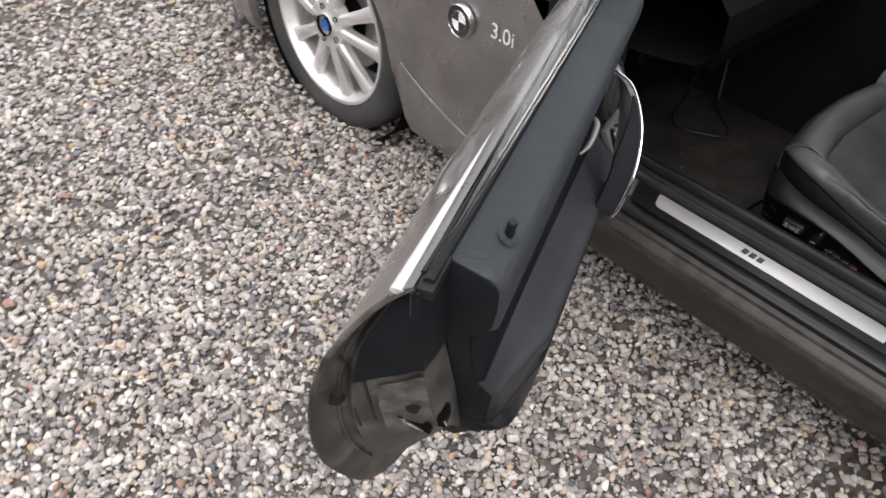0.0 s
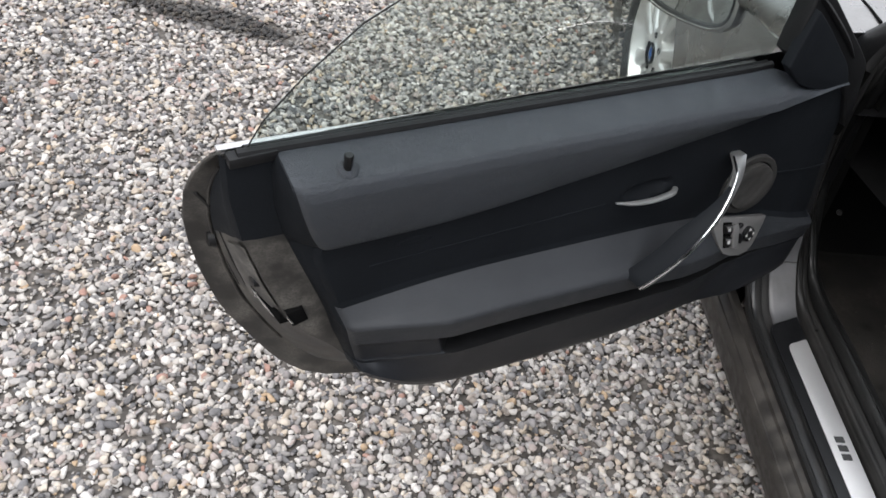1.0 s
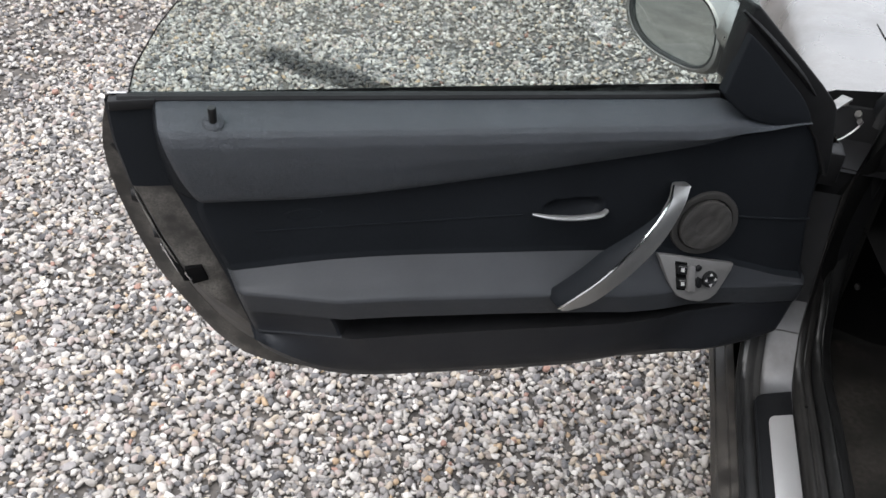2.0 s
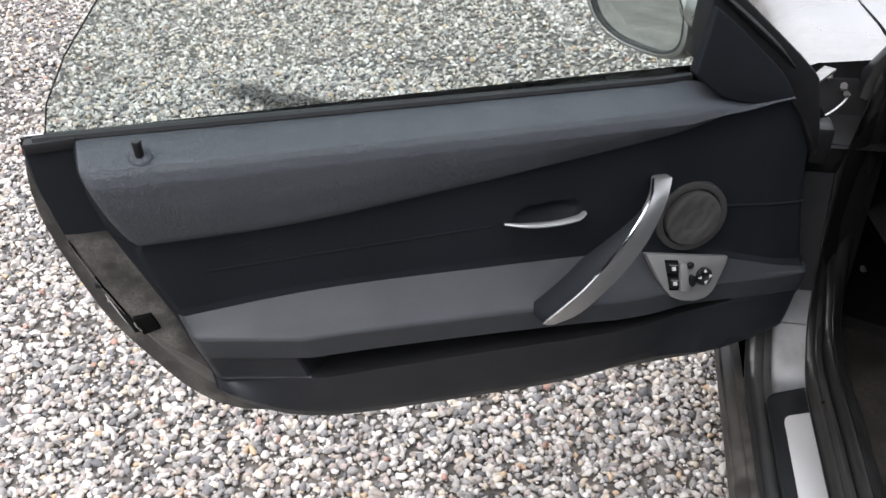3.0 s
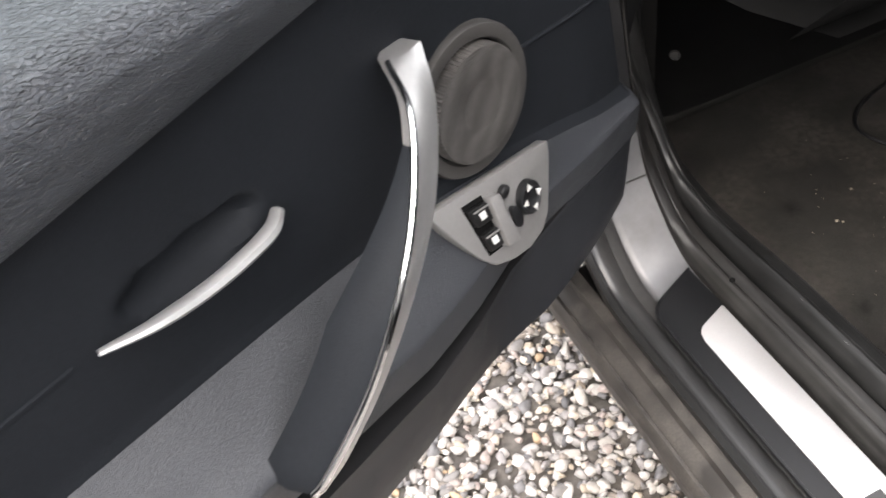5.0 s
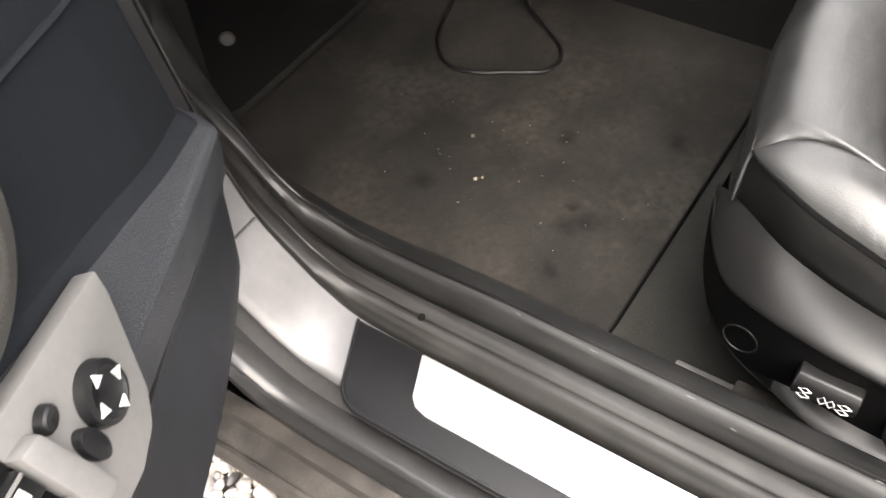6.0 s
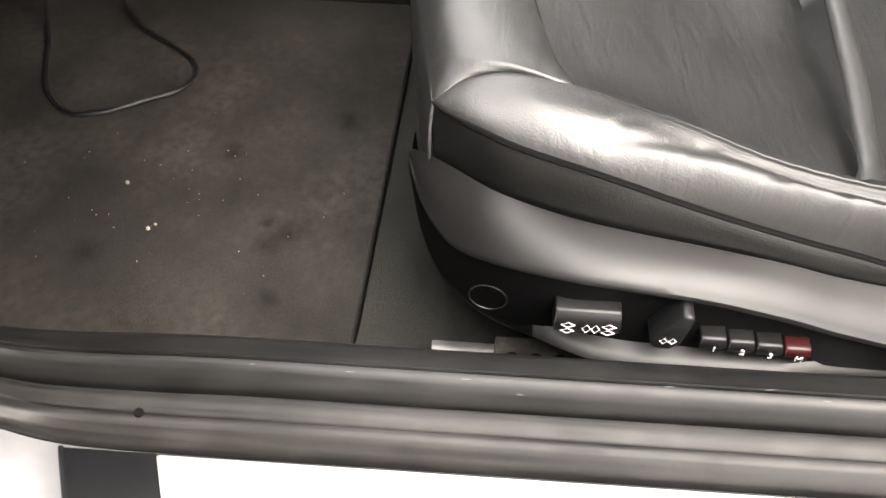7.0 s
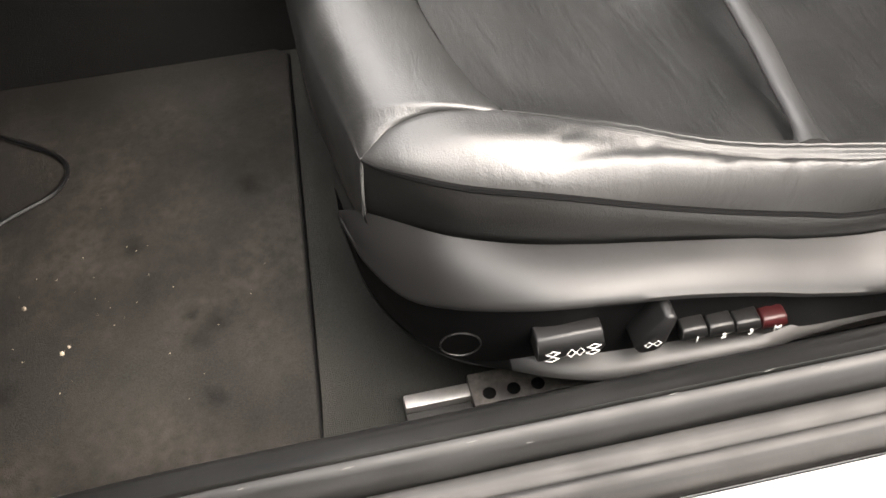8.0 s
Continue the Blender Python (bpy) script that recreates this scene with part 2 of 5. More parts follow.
# ---- mesh tools ----
def part(name, bm, material, parent=None, label="", smooth=True):
    """Links a bmesh as one mesh object under a thing or a part."""
    me = bpy.data.meshes.new(name)
    bmesh.ops.recalc_face_normals(bm, faces=bm.faces)
    bm.to_mesh(me)
    bm.free()
    me.materials.append(material)
    if smooth:
        me.polygons.foreach_set("use_smooth", [True] * len(me.polygons))
        me.set_sharp_from_angle(angle=radians(42))
    ob = new(name, me)
    if parent:
        deep = parent.parent and parent.parent.parent
        ob.parent = parent.parent if deep else parent
    if label:
        tagged(ob, label)
    return ob


def thing(name, label, category, group="", kind="", m=None):
    ob = tagged(new(name), label, category, group, kind)
    if m:
        ob.matrix_world = m
    return ob


def loft(rings, closed=False, caps=False, bm=None):
    """Quads between rings of equally many points."""
    bm = bm or bmesh.new()
    vs = [[bm.verts.new(p) for p in r] for r in rings]
    k = len(rings[0])
    for a, b in zip(vs, vs[1:]):
        for i in range(k if closed else k - 1):
            j = (i + 1) % k
            bm.faces.new((a[i], a[j], b[j], b[i]))
    if caps:
        bm.faces.new(vs[0])
        bm.faces.new(vs[-1])
    return bm


def spline(pts, n):
    """n points along a smooth curve through pts."""
    P = [Vector(p) for p in pts]
    P = [P[0] * 2 - P[1]] + P + [P[-1] * 2 - P[-2]]
    out, m = [], len(pts) - 1
    for i in range(n):
        u = i / (n - 1) * m
        k = min(int(u), m - 1)
        t = u - k
        a, b, c, d = P[k:k + 4]
        out.append(0.5 * (2 * b + (c - a) * t + (2 * a - 5 * b + 4 * c - d) * t * t + (3 * b - a - 3 * c + d) * t ** 3))
    return out


def tube(pts, r, sides=8, bm=None, flat=1.0, up=(0, 0, 1)):
    """A rounded rod along pts; r is one radius or one for each point."""
    rings = []
    for i, p in enumerate(pts):
        d = (Vector(pts[min(i + 1, len(pts) - 1)]) - Vector(pts[max(i - 1, 0)])).normalized()
        a = d.cross(Vector(up))
        a = a.normalized() if a.length > 1e-4 else d.orthogonal().normalized()
        b = a.cross(d)
        q = r[i] if isinstance(r, (list, tuple)) else r
        rings.append([Vector(p) + (a * math.cos(k * 2 * math.pi / sides) + b * flat * math.sin(k * 2 * math.pi / sides)) * q for k in range(sides)])
    return loft(rings, True, True, bm)


def slab(outline, a, b, bevel=0.0, seg=2):
    """A plate: the outline (points) moved from offset a to offset b, with rounded edges."""
    bm = bmesh.new()
    v = [bm.verts.new(Vector(p) + Vector(a)) for p in outline]
    f = bm.faces.new(v)
    r = bmesh.ops.extrude_face_region(bm, geom=[f])
    bmesh.ops.translate(bm, vec=Vector(b) - Vector(a), verts=[e for e in r["geom"] if isinstance(e, bmesh.types.BMVert)])
    if bevel:
        bmesh.ops.bevel(bm, geom=bm.edges[:], offset=bevel, segments=seg, profile=0.5, affect="EDGES")
    return bm


def box(x0, x1, y0, y1, z0, z1, bevel=0.0, seg=2):
    return slab([(x0, y0, z0), (x1, y0, z0), (x1, y1, z0), (x0, y1, z0)], (0, 0, 0), (0, 0, z1 - z0), bevel, seg)


def lathe(profile, centre, axis, up, n=32, bm=None, close=False):
    """A turned shape: profile of (radius, along axis)."""
    axis, up = Vector(axis).normalized(), Vector(up).normalized()
    side = axis.cross(up)
    rings = [[Vector(centre) + axis * h + (up * math.cos(k * 2 * math.pi / n) + side * math.sin(k * 2 * math.pi / n)) * r for k in range(n)] for r, h in profile]
    return loft(rings, True, close, bm)


def interp(x, table):
    return float(np.interp(x, *zip(*sorted(table))))


def words(text, size, m, material, parent, name="lettering", label=""):
    c = bpy.data.curves.new(name, "FONT")
    c.body, c.size, c.extrude, c.align_x, c.align_y = text, size, 0.0004, "CENTER", "CENTER"
    tmp = bpy.data.objects.new(name, c)
    scene.collection.objects.link(tmp)
    me = bpy.data.meshes.new_from_object(tmp.evaluated_get(bpy.context.evaluated_depsgraph_get()))
    bpy.data.objects.remove(tmp)
    me.materials.append(material)
    ob = new(name, me)
    deep = parent.parent and parent.parent.parent
    ob.parent, ob.matrix_local = parent.parent if deep else parent, m
    return tagged(ob, label)


# ---- ground and gravel ----
bm = bmesh.new()
v = [bm.verts.new(p) for p in ((-400, -400, -0.006), (400, -400, -0.006), (400, 400, -0.006), (-400, 400, -0.006))]
bm.faces.new(v)
GROUND = mat("gravel_bed", (0.085, 0.076, 0.068), 0.9, 0, 0.6, 55, 1.0, 60, blotch=0.35, blotch_scale=3, dirt=(0.06, 0.05, 0.042), dirt_scale=1.2, dirt_amount=0.5)
ground = tagged(part("ground", bm, GROUND), "grey gravel ground under the car", "ground", kind="structure")


def pebble_base(sub, seed):
    bm = bmesh.new()
    bmesh.ops.create_icosphere(bm, subdivisions=sub, radius=1.0)
    rnd = random.Random(seed)
    sh = Vector([rnd.uniform(0, 50) for _ in range(3)])
    for w in bm.verts:
        w.co *= 1 + 0.38 * noise.noise(w.co * 0.9 + sh) + 0.16 * noise.noise(w.co * 2.0 + sh)
    for _ in range(12):  # broken faces
        d = Vector([rnd.gauss(0, 1) for _ in range(3)]).normalized()
        cut = rnd.uniform(0.50, 0.82)
        for w in bm.verts:
            over = w.co.dot(d) - cut
            if over > 0:
                w.co -= d * over * 0.92
    bm.verts.index_update()
    co = np.array([w.co[:] for w in bm.verts])
    fa = np.array([[w.index for w in f.verts] for f in bm.faces])
    bm.free()
    return co, fa


STONE = mat("gravel_stone", (0.44, 0.42, 0.395), 0.85, 0, 0.12, 130, 0.4, 260, blotch=0.1)


def stone_colour(m):
    """Each stone takes its own tone: grey, pale, dark, and a few warm ones."""
    n, l = m.node_tree.nodes, m.node_tree.links
    g = n.new("ShaderNodeNewGeometry")
    r = n.new("ShaderNodeValToRGB")
    shades = (((0.13, 0.13, 0.135), 1), ((0.20, 0.20, 0.205), 2), ((0.27, 0.265, 0.26), 3), ((0.31, 0.30, 0.30), 2), ((0.33, 0.30, 0.27), 2), ((0.37, 0.36, 0.35), 3), ((0.40, 0.355, 0.335), 1.5),
              ((0.44, 0.425, 0.40), 3), ((0.47, 0.42, 0.35), 1.5), ((0.52, 0.51, 0.49), 2.5), ((0.56, 0.545, 0.52), 2), ((0.55, 0.51, 0.45), 1.2), ((0.64, 0.63, 0.61), 1), ((0.46, 0.36, 0.25), 0.3), ((0.36, 0.24, 0.20), 0.3))
    whole, run, tones = sum(w for _, w in shades), 0.0, []
    for c, w in shades:
        tones.append((run / whole, c))
        run += w
    r.color_ramp.interpolation = "CONSTANT"
    el = r.color_ramp.elements
    while len(el) < len(tones):
        el.new(0.5)
    for e, (p, c) in zip(el, tones):
        e.position, e.color = p, (c[0] ** 1.15 * 0.88, c[1] ** 1.15 * 0.847, c[2] ** 1.15 * 0.828, 1)
    l.new(g.outputs["Random Per Island"], r.inputs[0])
    sc = next(k for k in n if k.type == "VECT_MATH")
    mul = n.new("ShaderNodeVectorMath")
    mul.operation = "MULTIPLY"
    l.new(r.outputs[0], mul.inputs[0])
    sc.inputs[0].default_value = (1, 1, 1)
    l.new(sc.outputs[0], mul.inputs[1])
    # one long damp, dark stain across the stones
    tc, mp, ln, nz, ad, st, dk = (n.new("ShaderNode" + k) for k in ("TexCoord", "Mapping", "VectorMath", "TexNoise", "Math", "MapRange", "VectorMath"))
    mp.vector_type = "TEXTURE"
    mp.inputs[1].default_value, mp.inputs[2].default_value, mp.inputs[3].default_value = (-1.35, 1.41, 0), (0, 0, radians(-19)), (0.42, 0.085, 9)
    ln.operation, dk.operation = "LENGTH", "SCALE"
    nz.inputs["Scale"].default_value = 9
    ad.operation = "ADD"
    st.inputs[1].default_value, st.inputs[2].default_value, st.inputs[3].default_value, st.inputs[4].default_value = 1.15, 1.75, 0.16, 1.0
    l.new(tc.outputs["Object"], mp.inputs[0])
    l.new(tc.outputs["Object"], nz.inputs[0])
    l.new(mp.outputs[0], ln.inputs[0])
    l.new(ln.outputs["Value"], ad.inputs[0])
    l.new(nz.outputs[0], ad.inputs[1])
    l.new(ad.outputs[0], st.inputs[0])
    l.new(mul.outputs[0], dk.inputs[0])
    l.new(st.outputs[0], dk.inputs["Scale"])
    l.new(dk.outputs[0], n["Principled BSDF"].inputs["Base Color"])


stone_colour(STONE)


def gravel(name, regions, label):
    """Loose stones scattered over patches of the ground: (x0, x1, y0, y1, count, small, large, detail)."""
    rng = np.random.default_rng(7)
    V, F, S, off = [], [], [], 0
    for x0, x1, y0, y1, count, small, large, sub, hole in regions:
        bases = [pebble_base(sub, 10 + i) for i in range(6)]
        for co, fa in bases:
            k = count // 6
            pos = np.c_[rng.uniform(x0, x1, k), rng.uniform(y0, y1, k)]
            if hole:
                hx0, hx1, hy0, hy1 = hole
                keep = ~((pos[:, 0] > hx0) & (pos[:, 0] < hx1) & (pos[:, 1] > hy0) & (pos[:, 1] < hy1))
                pos = pos[keep]
                k = len(pos)
            # a bare patch of soil beside the sill, with few stones in it
            bare = np.hypot((pos[:, 0] + 0.087) / 0.035, (pos[:, 1] + 0.09) / 0.045) < 1 + 0.3 * np.sin(pos[:, 0] * 90)
            pos = pos[~bare | (rng.random(k) < 0.6)]
            k = len(pos)
            size = small + (large - small) * rng.beta(1.6, 3.2, k)
            q = rng.normal(size=(k, 4))
            q /= np.linalg.norm(q, axis=1)[:, None]
            w, x, y, z = q.T
            rot = np.stack([1 - 2 * (y * y + z * z), 2 * (x * y - w * z), 2 * (x * z + w * y), 2 * (x * y + w * z), 1 - 2 * (x * x + z * z), 2 * (y * z - w * x),
                            2 * (x * z - w * y), 2 * (y * z + w * x), 1 - 2 * (x * x + y * y)], 1).reshape(k, 3, 3)
            stretch = np.c_[rng.uniform(0.9, 1.35, k), rng.uniform(0.75, 1.1, k), rng.uniform(0.55, 0.85, k)]
            p = np.einsum("kij,kvj->kvi", rot, co[None] * stretch[:, None]) * size[:, None, None] / 2
            p[:, :, 2] *= 0.8
            p[:, :, :2] += pos[:, None]
            p[:, :, 2] += (size * rng.uniform(0.05, 0.42, k))[:, None] - 0.004
            V.append(p.reshape(-1, 3))
            F.append((fa[None] + (off + np.arange(k) * len(co))[:, None, None]).reshape(-1, 3))
            S.append(np.full(k * len(fa), sub > 1))
            off += k * len(co)
    V, F = np.concatenate(V), np.concatenate(F)
    me = bpy.data.meshes.new(name)
    me.vertices.add(len(V))
    me.vertices.foreach_set("co", V.ravel())
    me.loops.add(F.size)
    me.loops.foreach_set("vertex_index", F.ravel())
    me.polygons.add(len(F))
    me.polygons.foreach_set("loop_start", np.arange(0, F.size, 3))
    me.polygons.foreach_set("use_smooth", np.concatenate(S))
    me.update()
    me.materials.append(STONE)
    return tagged(new(name, me), label, "gravel", kind="stuff")


NEAR = (-1.38, 0.2, -0.78, 0.62)
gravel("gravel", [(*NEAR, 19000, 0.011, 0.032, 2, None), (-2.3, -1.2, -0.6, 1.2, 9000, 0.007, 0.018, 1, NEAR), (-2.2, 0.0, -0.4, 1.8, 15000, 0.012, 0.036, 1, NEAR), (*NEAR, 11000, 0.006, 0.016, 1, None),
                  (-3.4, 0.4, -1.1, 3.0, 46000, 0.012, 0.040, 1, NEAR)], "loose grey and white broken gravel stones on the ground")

# ---- car: body ----
car = thing("car", "dark grey sports car with one door open, on gravel", "car")
SILL_Z = 0.341

# front fender, hood and nose side in one skin with a wheel arch
AX, AY, AZ, AR = 0.03, 0.87, 0.30, 0.36


def skin_section(y):
    low = 0.15 if abs(y - AY) >= AR else AZ + math.sqrt(AR * AR - (y - AY) ** 2)
    nose = max(0.0, y - 1.0)
    rows = [(0.15, 0.012), (0.20, -0.012), (0.27, -0.020), (0.345, -0.014), (0.42, -0.020), (0.52, -0.026), (0.60, -0.023), (0.66, -0.013), (0.71, -0.001), (0.74, 0.010),
            (0.758, 0.022), (0.768, 0.040), (0.775, 0.07), (0.782, 0.15)]
    pts = []
    for i in range(44):
        z = low + (0.782 - low) * (i / 43) ** 0.8
        arch = 0.012 * math.exp(-((math.hypot(y - AY, z - AZ) - AR) / 0.02) ** 2)
        pts.append((interp(z, [(a, b) for a, b in rows]) - arch + 0.25 * nose * nose, y, z - 0.10 * nose))
    for x, z in ((0.22, 0.791), (0.32, 0.805), (0.5, 0.825), (0.75, 0.838), (0.88, 0.84)):
        pts.append((x, y, z - 0.10 * nose - 0.02 * max(0, y - 0.2)))
    back = lambda z: 0.11 * min(1.0, max(0.0, (z - 0.60) / 0.09)) * max(0.0, 1 - max(0.0, y) / 0.3)
    half = [(x, q + back(z), z) for x, q, z in pts]
    return half + [(1.76 - x, q, z) for x, q, z in half[-2::-1]]


ys = [-0.012, -0.005, 0.03] + [0.06 + 0.03 * i for i in range(15)] + [AY - AR + 0.001 + AR * 2 * k / 30 for k in range(31)] + [1.26, 1.32, 1.4, 1.5, 1.6]
ys = sorted(set(round(y, 4) for y in ys))
part("front_fender", loft([skin_section(y) for y in ys]), PAINT, car, "dark grey metallic front fender and hood, dusty")
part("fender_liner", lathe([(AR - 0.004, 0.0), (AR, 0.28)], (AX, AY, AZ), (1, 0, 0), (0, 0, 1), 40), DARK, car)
part("fender_rear_face", box(0.0, 0.08, -0.004, 0.02, 0.18, 0.62, 0.003), BLACK_RUBBER, car)
# crease lines pressed into the fender
part("fender_crease", tube(spline([(-0.016, 0.53, 0.376), (-0.0205, 0.40, 0.321), (-0.0205, 0.26, 0.275), (-0.018, 0.12, 0.25)], 14), 0.0022, 6), PAINT, car)
rd = part("fender_emblem", lathe([(0.001, 0.012), (0.022, 0.012), (0.0225, 0.010), (0.0345, 0.0125), (0.0355, 0.0128), (0.037, 0.011), (0.037, 0.0)], (-0.027, 0.262, 0.566), (-1, 0, 0.05), (0, 0, 1), 40), INK, car, "round chrome and dark emblem")
part("emblem_rim", lathe([(0.0352, 0.012), (0.0362, 0.0138), (0.0376, 0.012), (0.0378, 0.0)], (-0.027, 0.262, 0.566), (-1, 0, 0.05), (0, 0, 1), 40), CHROME, rd)
part("emblem_band", lathe([(0.0215, 0.0122), (0.0223, 0.0132), (0.0231, 0.0124)], (-0.027, 0.262, 0.566), (-1, 0, 0.05), (0, 0, 1), 40), CHROME, rd)
for k in range(4):
    a0 = k * math.pi / 2
    o = [(-0.0396, 0.262, 0.5666)] + [(-0.0396, 0.262 + 0.0205 * math.sin(a0 + j * math.pi / 16), 0.5666 + 0.0205 * math.cos(a0 + j * math.pi / 16)) for j in range(9)]
    part("emblem_field", slab(o, (0, 0, 0), (-0.0008, 0, 0)), BADGE if k % 2 else INK, rd)
words("3.0i", 0.050, Matrix(((0, 0, -1, -0.0275), (-1, 0, 0, 0.140), (0, 1, 0, 0.577), (0, 0, 0, 1))), BADGE, car, "badge", "chrome engine size badge")

# front wheel, steered a little outwards
wheel = part("wheel", lathe([(0.03, -0.02), (0.03, 0.05), (0.16, 0.10), (0.2, 0.16)], (0, 0, 0), (1, 0, 0), (0, 0, 1), 32), DARK, car, "silver ten-spoke alloy wheel with low-profile tyre")
wheel.matrix_local = pose(AX, AY, AZ, 0, 0, 1)
part("tyre", lathe([(0.232, 0.005), (0.244, -0.004), (0.262, -0.014), (0.29, -0.014), (0.308, -0.006), (0.318, 0.012), (0.321, 0.05), (0.321, 0.17), (0.30, 0.2), (0.23, 0.2)], (0, 0, 0), (1, 0, 0), (0, 0, 1), 64), TYRE, wheel)
part("rim", lathe([(0.242, 0.004), (0.239, -0.006), (0.230, -0.005), (0.225, 0.006), (0.217, 0.014), (0.21, 0.035), (0.205, 0.15)], (0, 0, 0), (1, 0, 0), (0, 0, 1), 64), RIM, wheel)
for k in range(10):
    a = k * 2 * math.pi / 10 + (0.035 if k % 2 else -0.035) + 0.19
    d1 = Vector((0, math.sin(a), math.cos(a)))
    w = Vector((1, 0, 0)).cross(d1)
    rings = []
    for q, xo, wd, th in ((0.045, -0.006, 0.016, 0.03), (0.09, -0.004, 0.0155, 0.028), (0.14, 0.001, 0.017, 0.026), (0.19, 0.006, 0.021, 0.022), (0.225, 0.010, 0.028, 0.02)):
        c = d1 * q + Vector((xo, 0, 0))
        rings.append([c + w * s + Vector((t, 0, 0)) for s, t in ((-wd, 0.006), (-wd * 0.6, 0), (wd * 0.6, 0), (wd, 0.006), (wd, th), (-wd, th))])
    part("spoke", loft(rings, True, True), RIM, wheel)
hub = part("hub", lathe([(0.001, -0.010), (0.03, -0.010), (0.034, -0.006), (0.07, -0.004), (0.075, 0.03)], (0, 0, 0), (1, 0, 0), (0, 0, 1), 32), RIM, wheel)
part("hub_cap", lathe([(0.001, -0.013), (0.017, -0.013), (0.019, -0.010)], (0, 0, 0), (1, 0, 0), (0, 0, 1), 24), BLUE, wheel, "small blue and white hub cap")
for k in range(5):
    a = k * 2 * math.pi / 5 + 0.3
    part("wheel_bolt", lathe([(0.001, -0.002), (0.008, -0.002), (0.009, -0.009)], (0, 0.052 * math.sin(a), 0.052 * math.cos(a)), (1, 0, 0), (0, 0, 1), 8), DARK, wheel)
part("brake_disc", lathe([(0.06, 0.07), (0.15, 0.07), (0.15, 0.09)], (0, 0, 0), (1, 0, 0), (0, 0, 1), 32), GREYSTEEL, wheel)

# sill: section in x and z, carried along the opening and up the front pillar
SILL_Y0 = -1.25
OPEN = [(SILL_Y0, 0), (-0.60, 0), (-0.36, 0), (-0.27, 0.0), (-0.20, 0.003), (-0.168, 0.017), (-0.147, 0.034), (-0.118, 0.063), (-0.100, 0.096), (-0.087, 0.14), (-0.074, 0.19), (-0.052, 0.28), (-0.010, 0.47)]
# the inner edge turns up later than the outer one
OPEN_IN = [(SILL_Y0, 0), (-0.60, 0), (-0.36, 0), (-0.27, 0.0), (-0.19, -0.005), (-0.145, -0.005), (-0.115, 0.0), (-0.075, 0.012), (-0.042, 0.038), (-0.021, 0.072), (0.000, 0.115), (0.015, 0.16), (0.022, 0.21), (0.019, 0.28), (0.007, 0.354), (-0.012, 0.44), (-0.028, 0.47)]


def along(table):
    path, axes = spline([(0, y, z) for y, z in table], 60), []
    for i in range(60):
        d = (path[min(i + 1, 59)] - path[max(i - 1, 0)]).normalized()
        axes.append(((1, 0, 0), (0, -d.z, d.y)))
    return path, axes


cl, fr = along(OPEN)
cl_in, fr_in = along(OPEN_IN)


SILVER_TOP = next(i for i, p in enumerate(cl) if p.z > 0.125)
LOW_TOP = next(i for i, p in enumerate(cl) if p.z > 0.32)
SEAM = next(i for i, p in enumerate(cl) if p.z > 0.066)


def section_at(i, x, h):
    """A point of the sill's section: flatter on the pillar, and turned up later towards the cabin."""
    k = min(1.0, max(0.0, (x - 0.079) / 0.0635) * (1 + 1.2 * min(1.0, max(0.0, (cl[i].z - 0.06) / 0.1))))
    g = (h - SILL_Z) * (1 - 0.6 * min(1.0, max(0.0, (cl[i].z - 0.01) / 0.09)))
    c = (cl[i] + Vector(fr[i][1]) * g).lerp(cl_in[i] + Vector(fr_in[i][1]) * g, k)
    return Vector((x, c.y, c.z + SILL_Z))


def strip(name, profile, material, label="", upto=60):
    return part(name, loft([[section_at(i, x, h) for x, h in profile] for i in range(upto)]), material, car, label)


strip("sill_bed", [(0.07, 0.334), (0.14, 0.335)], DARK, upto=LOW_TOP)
strip("sill_seal", [(0.1085, 0.345), (0.1085, 0.358), (0.1105, 0.368), (0.114, 0.3745), (0.118, 0.3778), (0.1205, 0.3778), (0.1215, 0.3755), (0.1217, 0.372)], SEAL, "dusty black rubber door seal over the sill")
strip("seal_back", [(0.1222, 0.372), (0.1224, 0.3755), (0.1235, 0.3772), (0.130, 0.3745), (0.1375, 0.3705), (0.1425, 0.3665), (0.146, 0.360), (0.149, 0.350), (0.152, 0.33), (0.157, 0.28)], SEAL, "black inner sill trim")
strip("sill_lip", [(0.0785, 0.338), (0.0787, 0.3425), (0.0795, 0.3458), (0.0825, 0.3505), (0.0865, 0.3545), (0.0885, 0.3562), (0.0925, 0.3572), (0.0935, 0.3568), (0.0945, 0.3582), (0.1045, 0.3610), (0.1065, 0.3605), (0.1075, 0.356), (0.108, 0.343)], LIP, "worn brown-black seal lip", upto=LOW_TOP)
strip("sill_gutter", [(-0.008, 0.334), (0.0, 0.337), (0.008, 0.336), (0.016, 0.329), (0.024, 0.333), (0.026, 0.337)], RUBBER, "black rubber gutter strip", upto=LOW_TOP)
strip("sill_step", [(0.0225, 0.322), (0.0245, 0.3315), (0.028, 0.3365), (0.035, 0.3385), (0.078, 0.3385)], SILVER_JAMB, "grey painted door sill step", upto=SILVER_TOP)
part("pillar_seam", tube([section_at(SEAM, x, interp(x, [(0.0225, 0.322), (0.028, 0.3365), (0.035, 0.3385)])) for x in (0.024, 0.028, 0.035, 0.05, 0.077)], 0.0012, 6), JAMB, car, "dark seam between two panels")
strip("pillar_cover", [(0.0255, 0.333), (0.05, 0.3365), (0.078, 0.336)], BLACK_RUBBER, upto=LOW_TOP)
part("entry_strip", slab([(0.013, -0.236, 0.339), (0.0175, -0.2245, 0.339), (0.026, -0.2165, 0.339), (0.0765, -0.1945, 0.339), (0.0765, -1.2, 0.339), (0.013, -1.2, 0.339)], (0, 0, 0), (0, 0, 0.0035), 0.0012), PLASTIC, car, "black plastic entry strip")
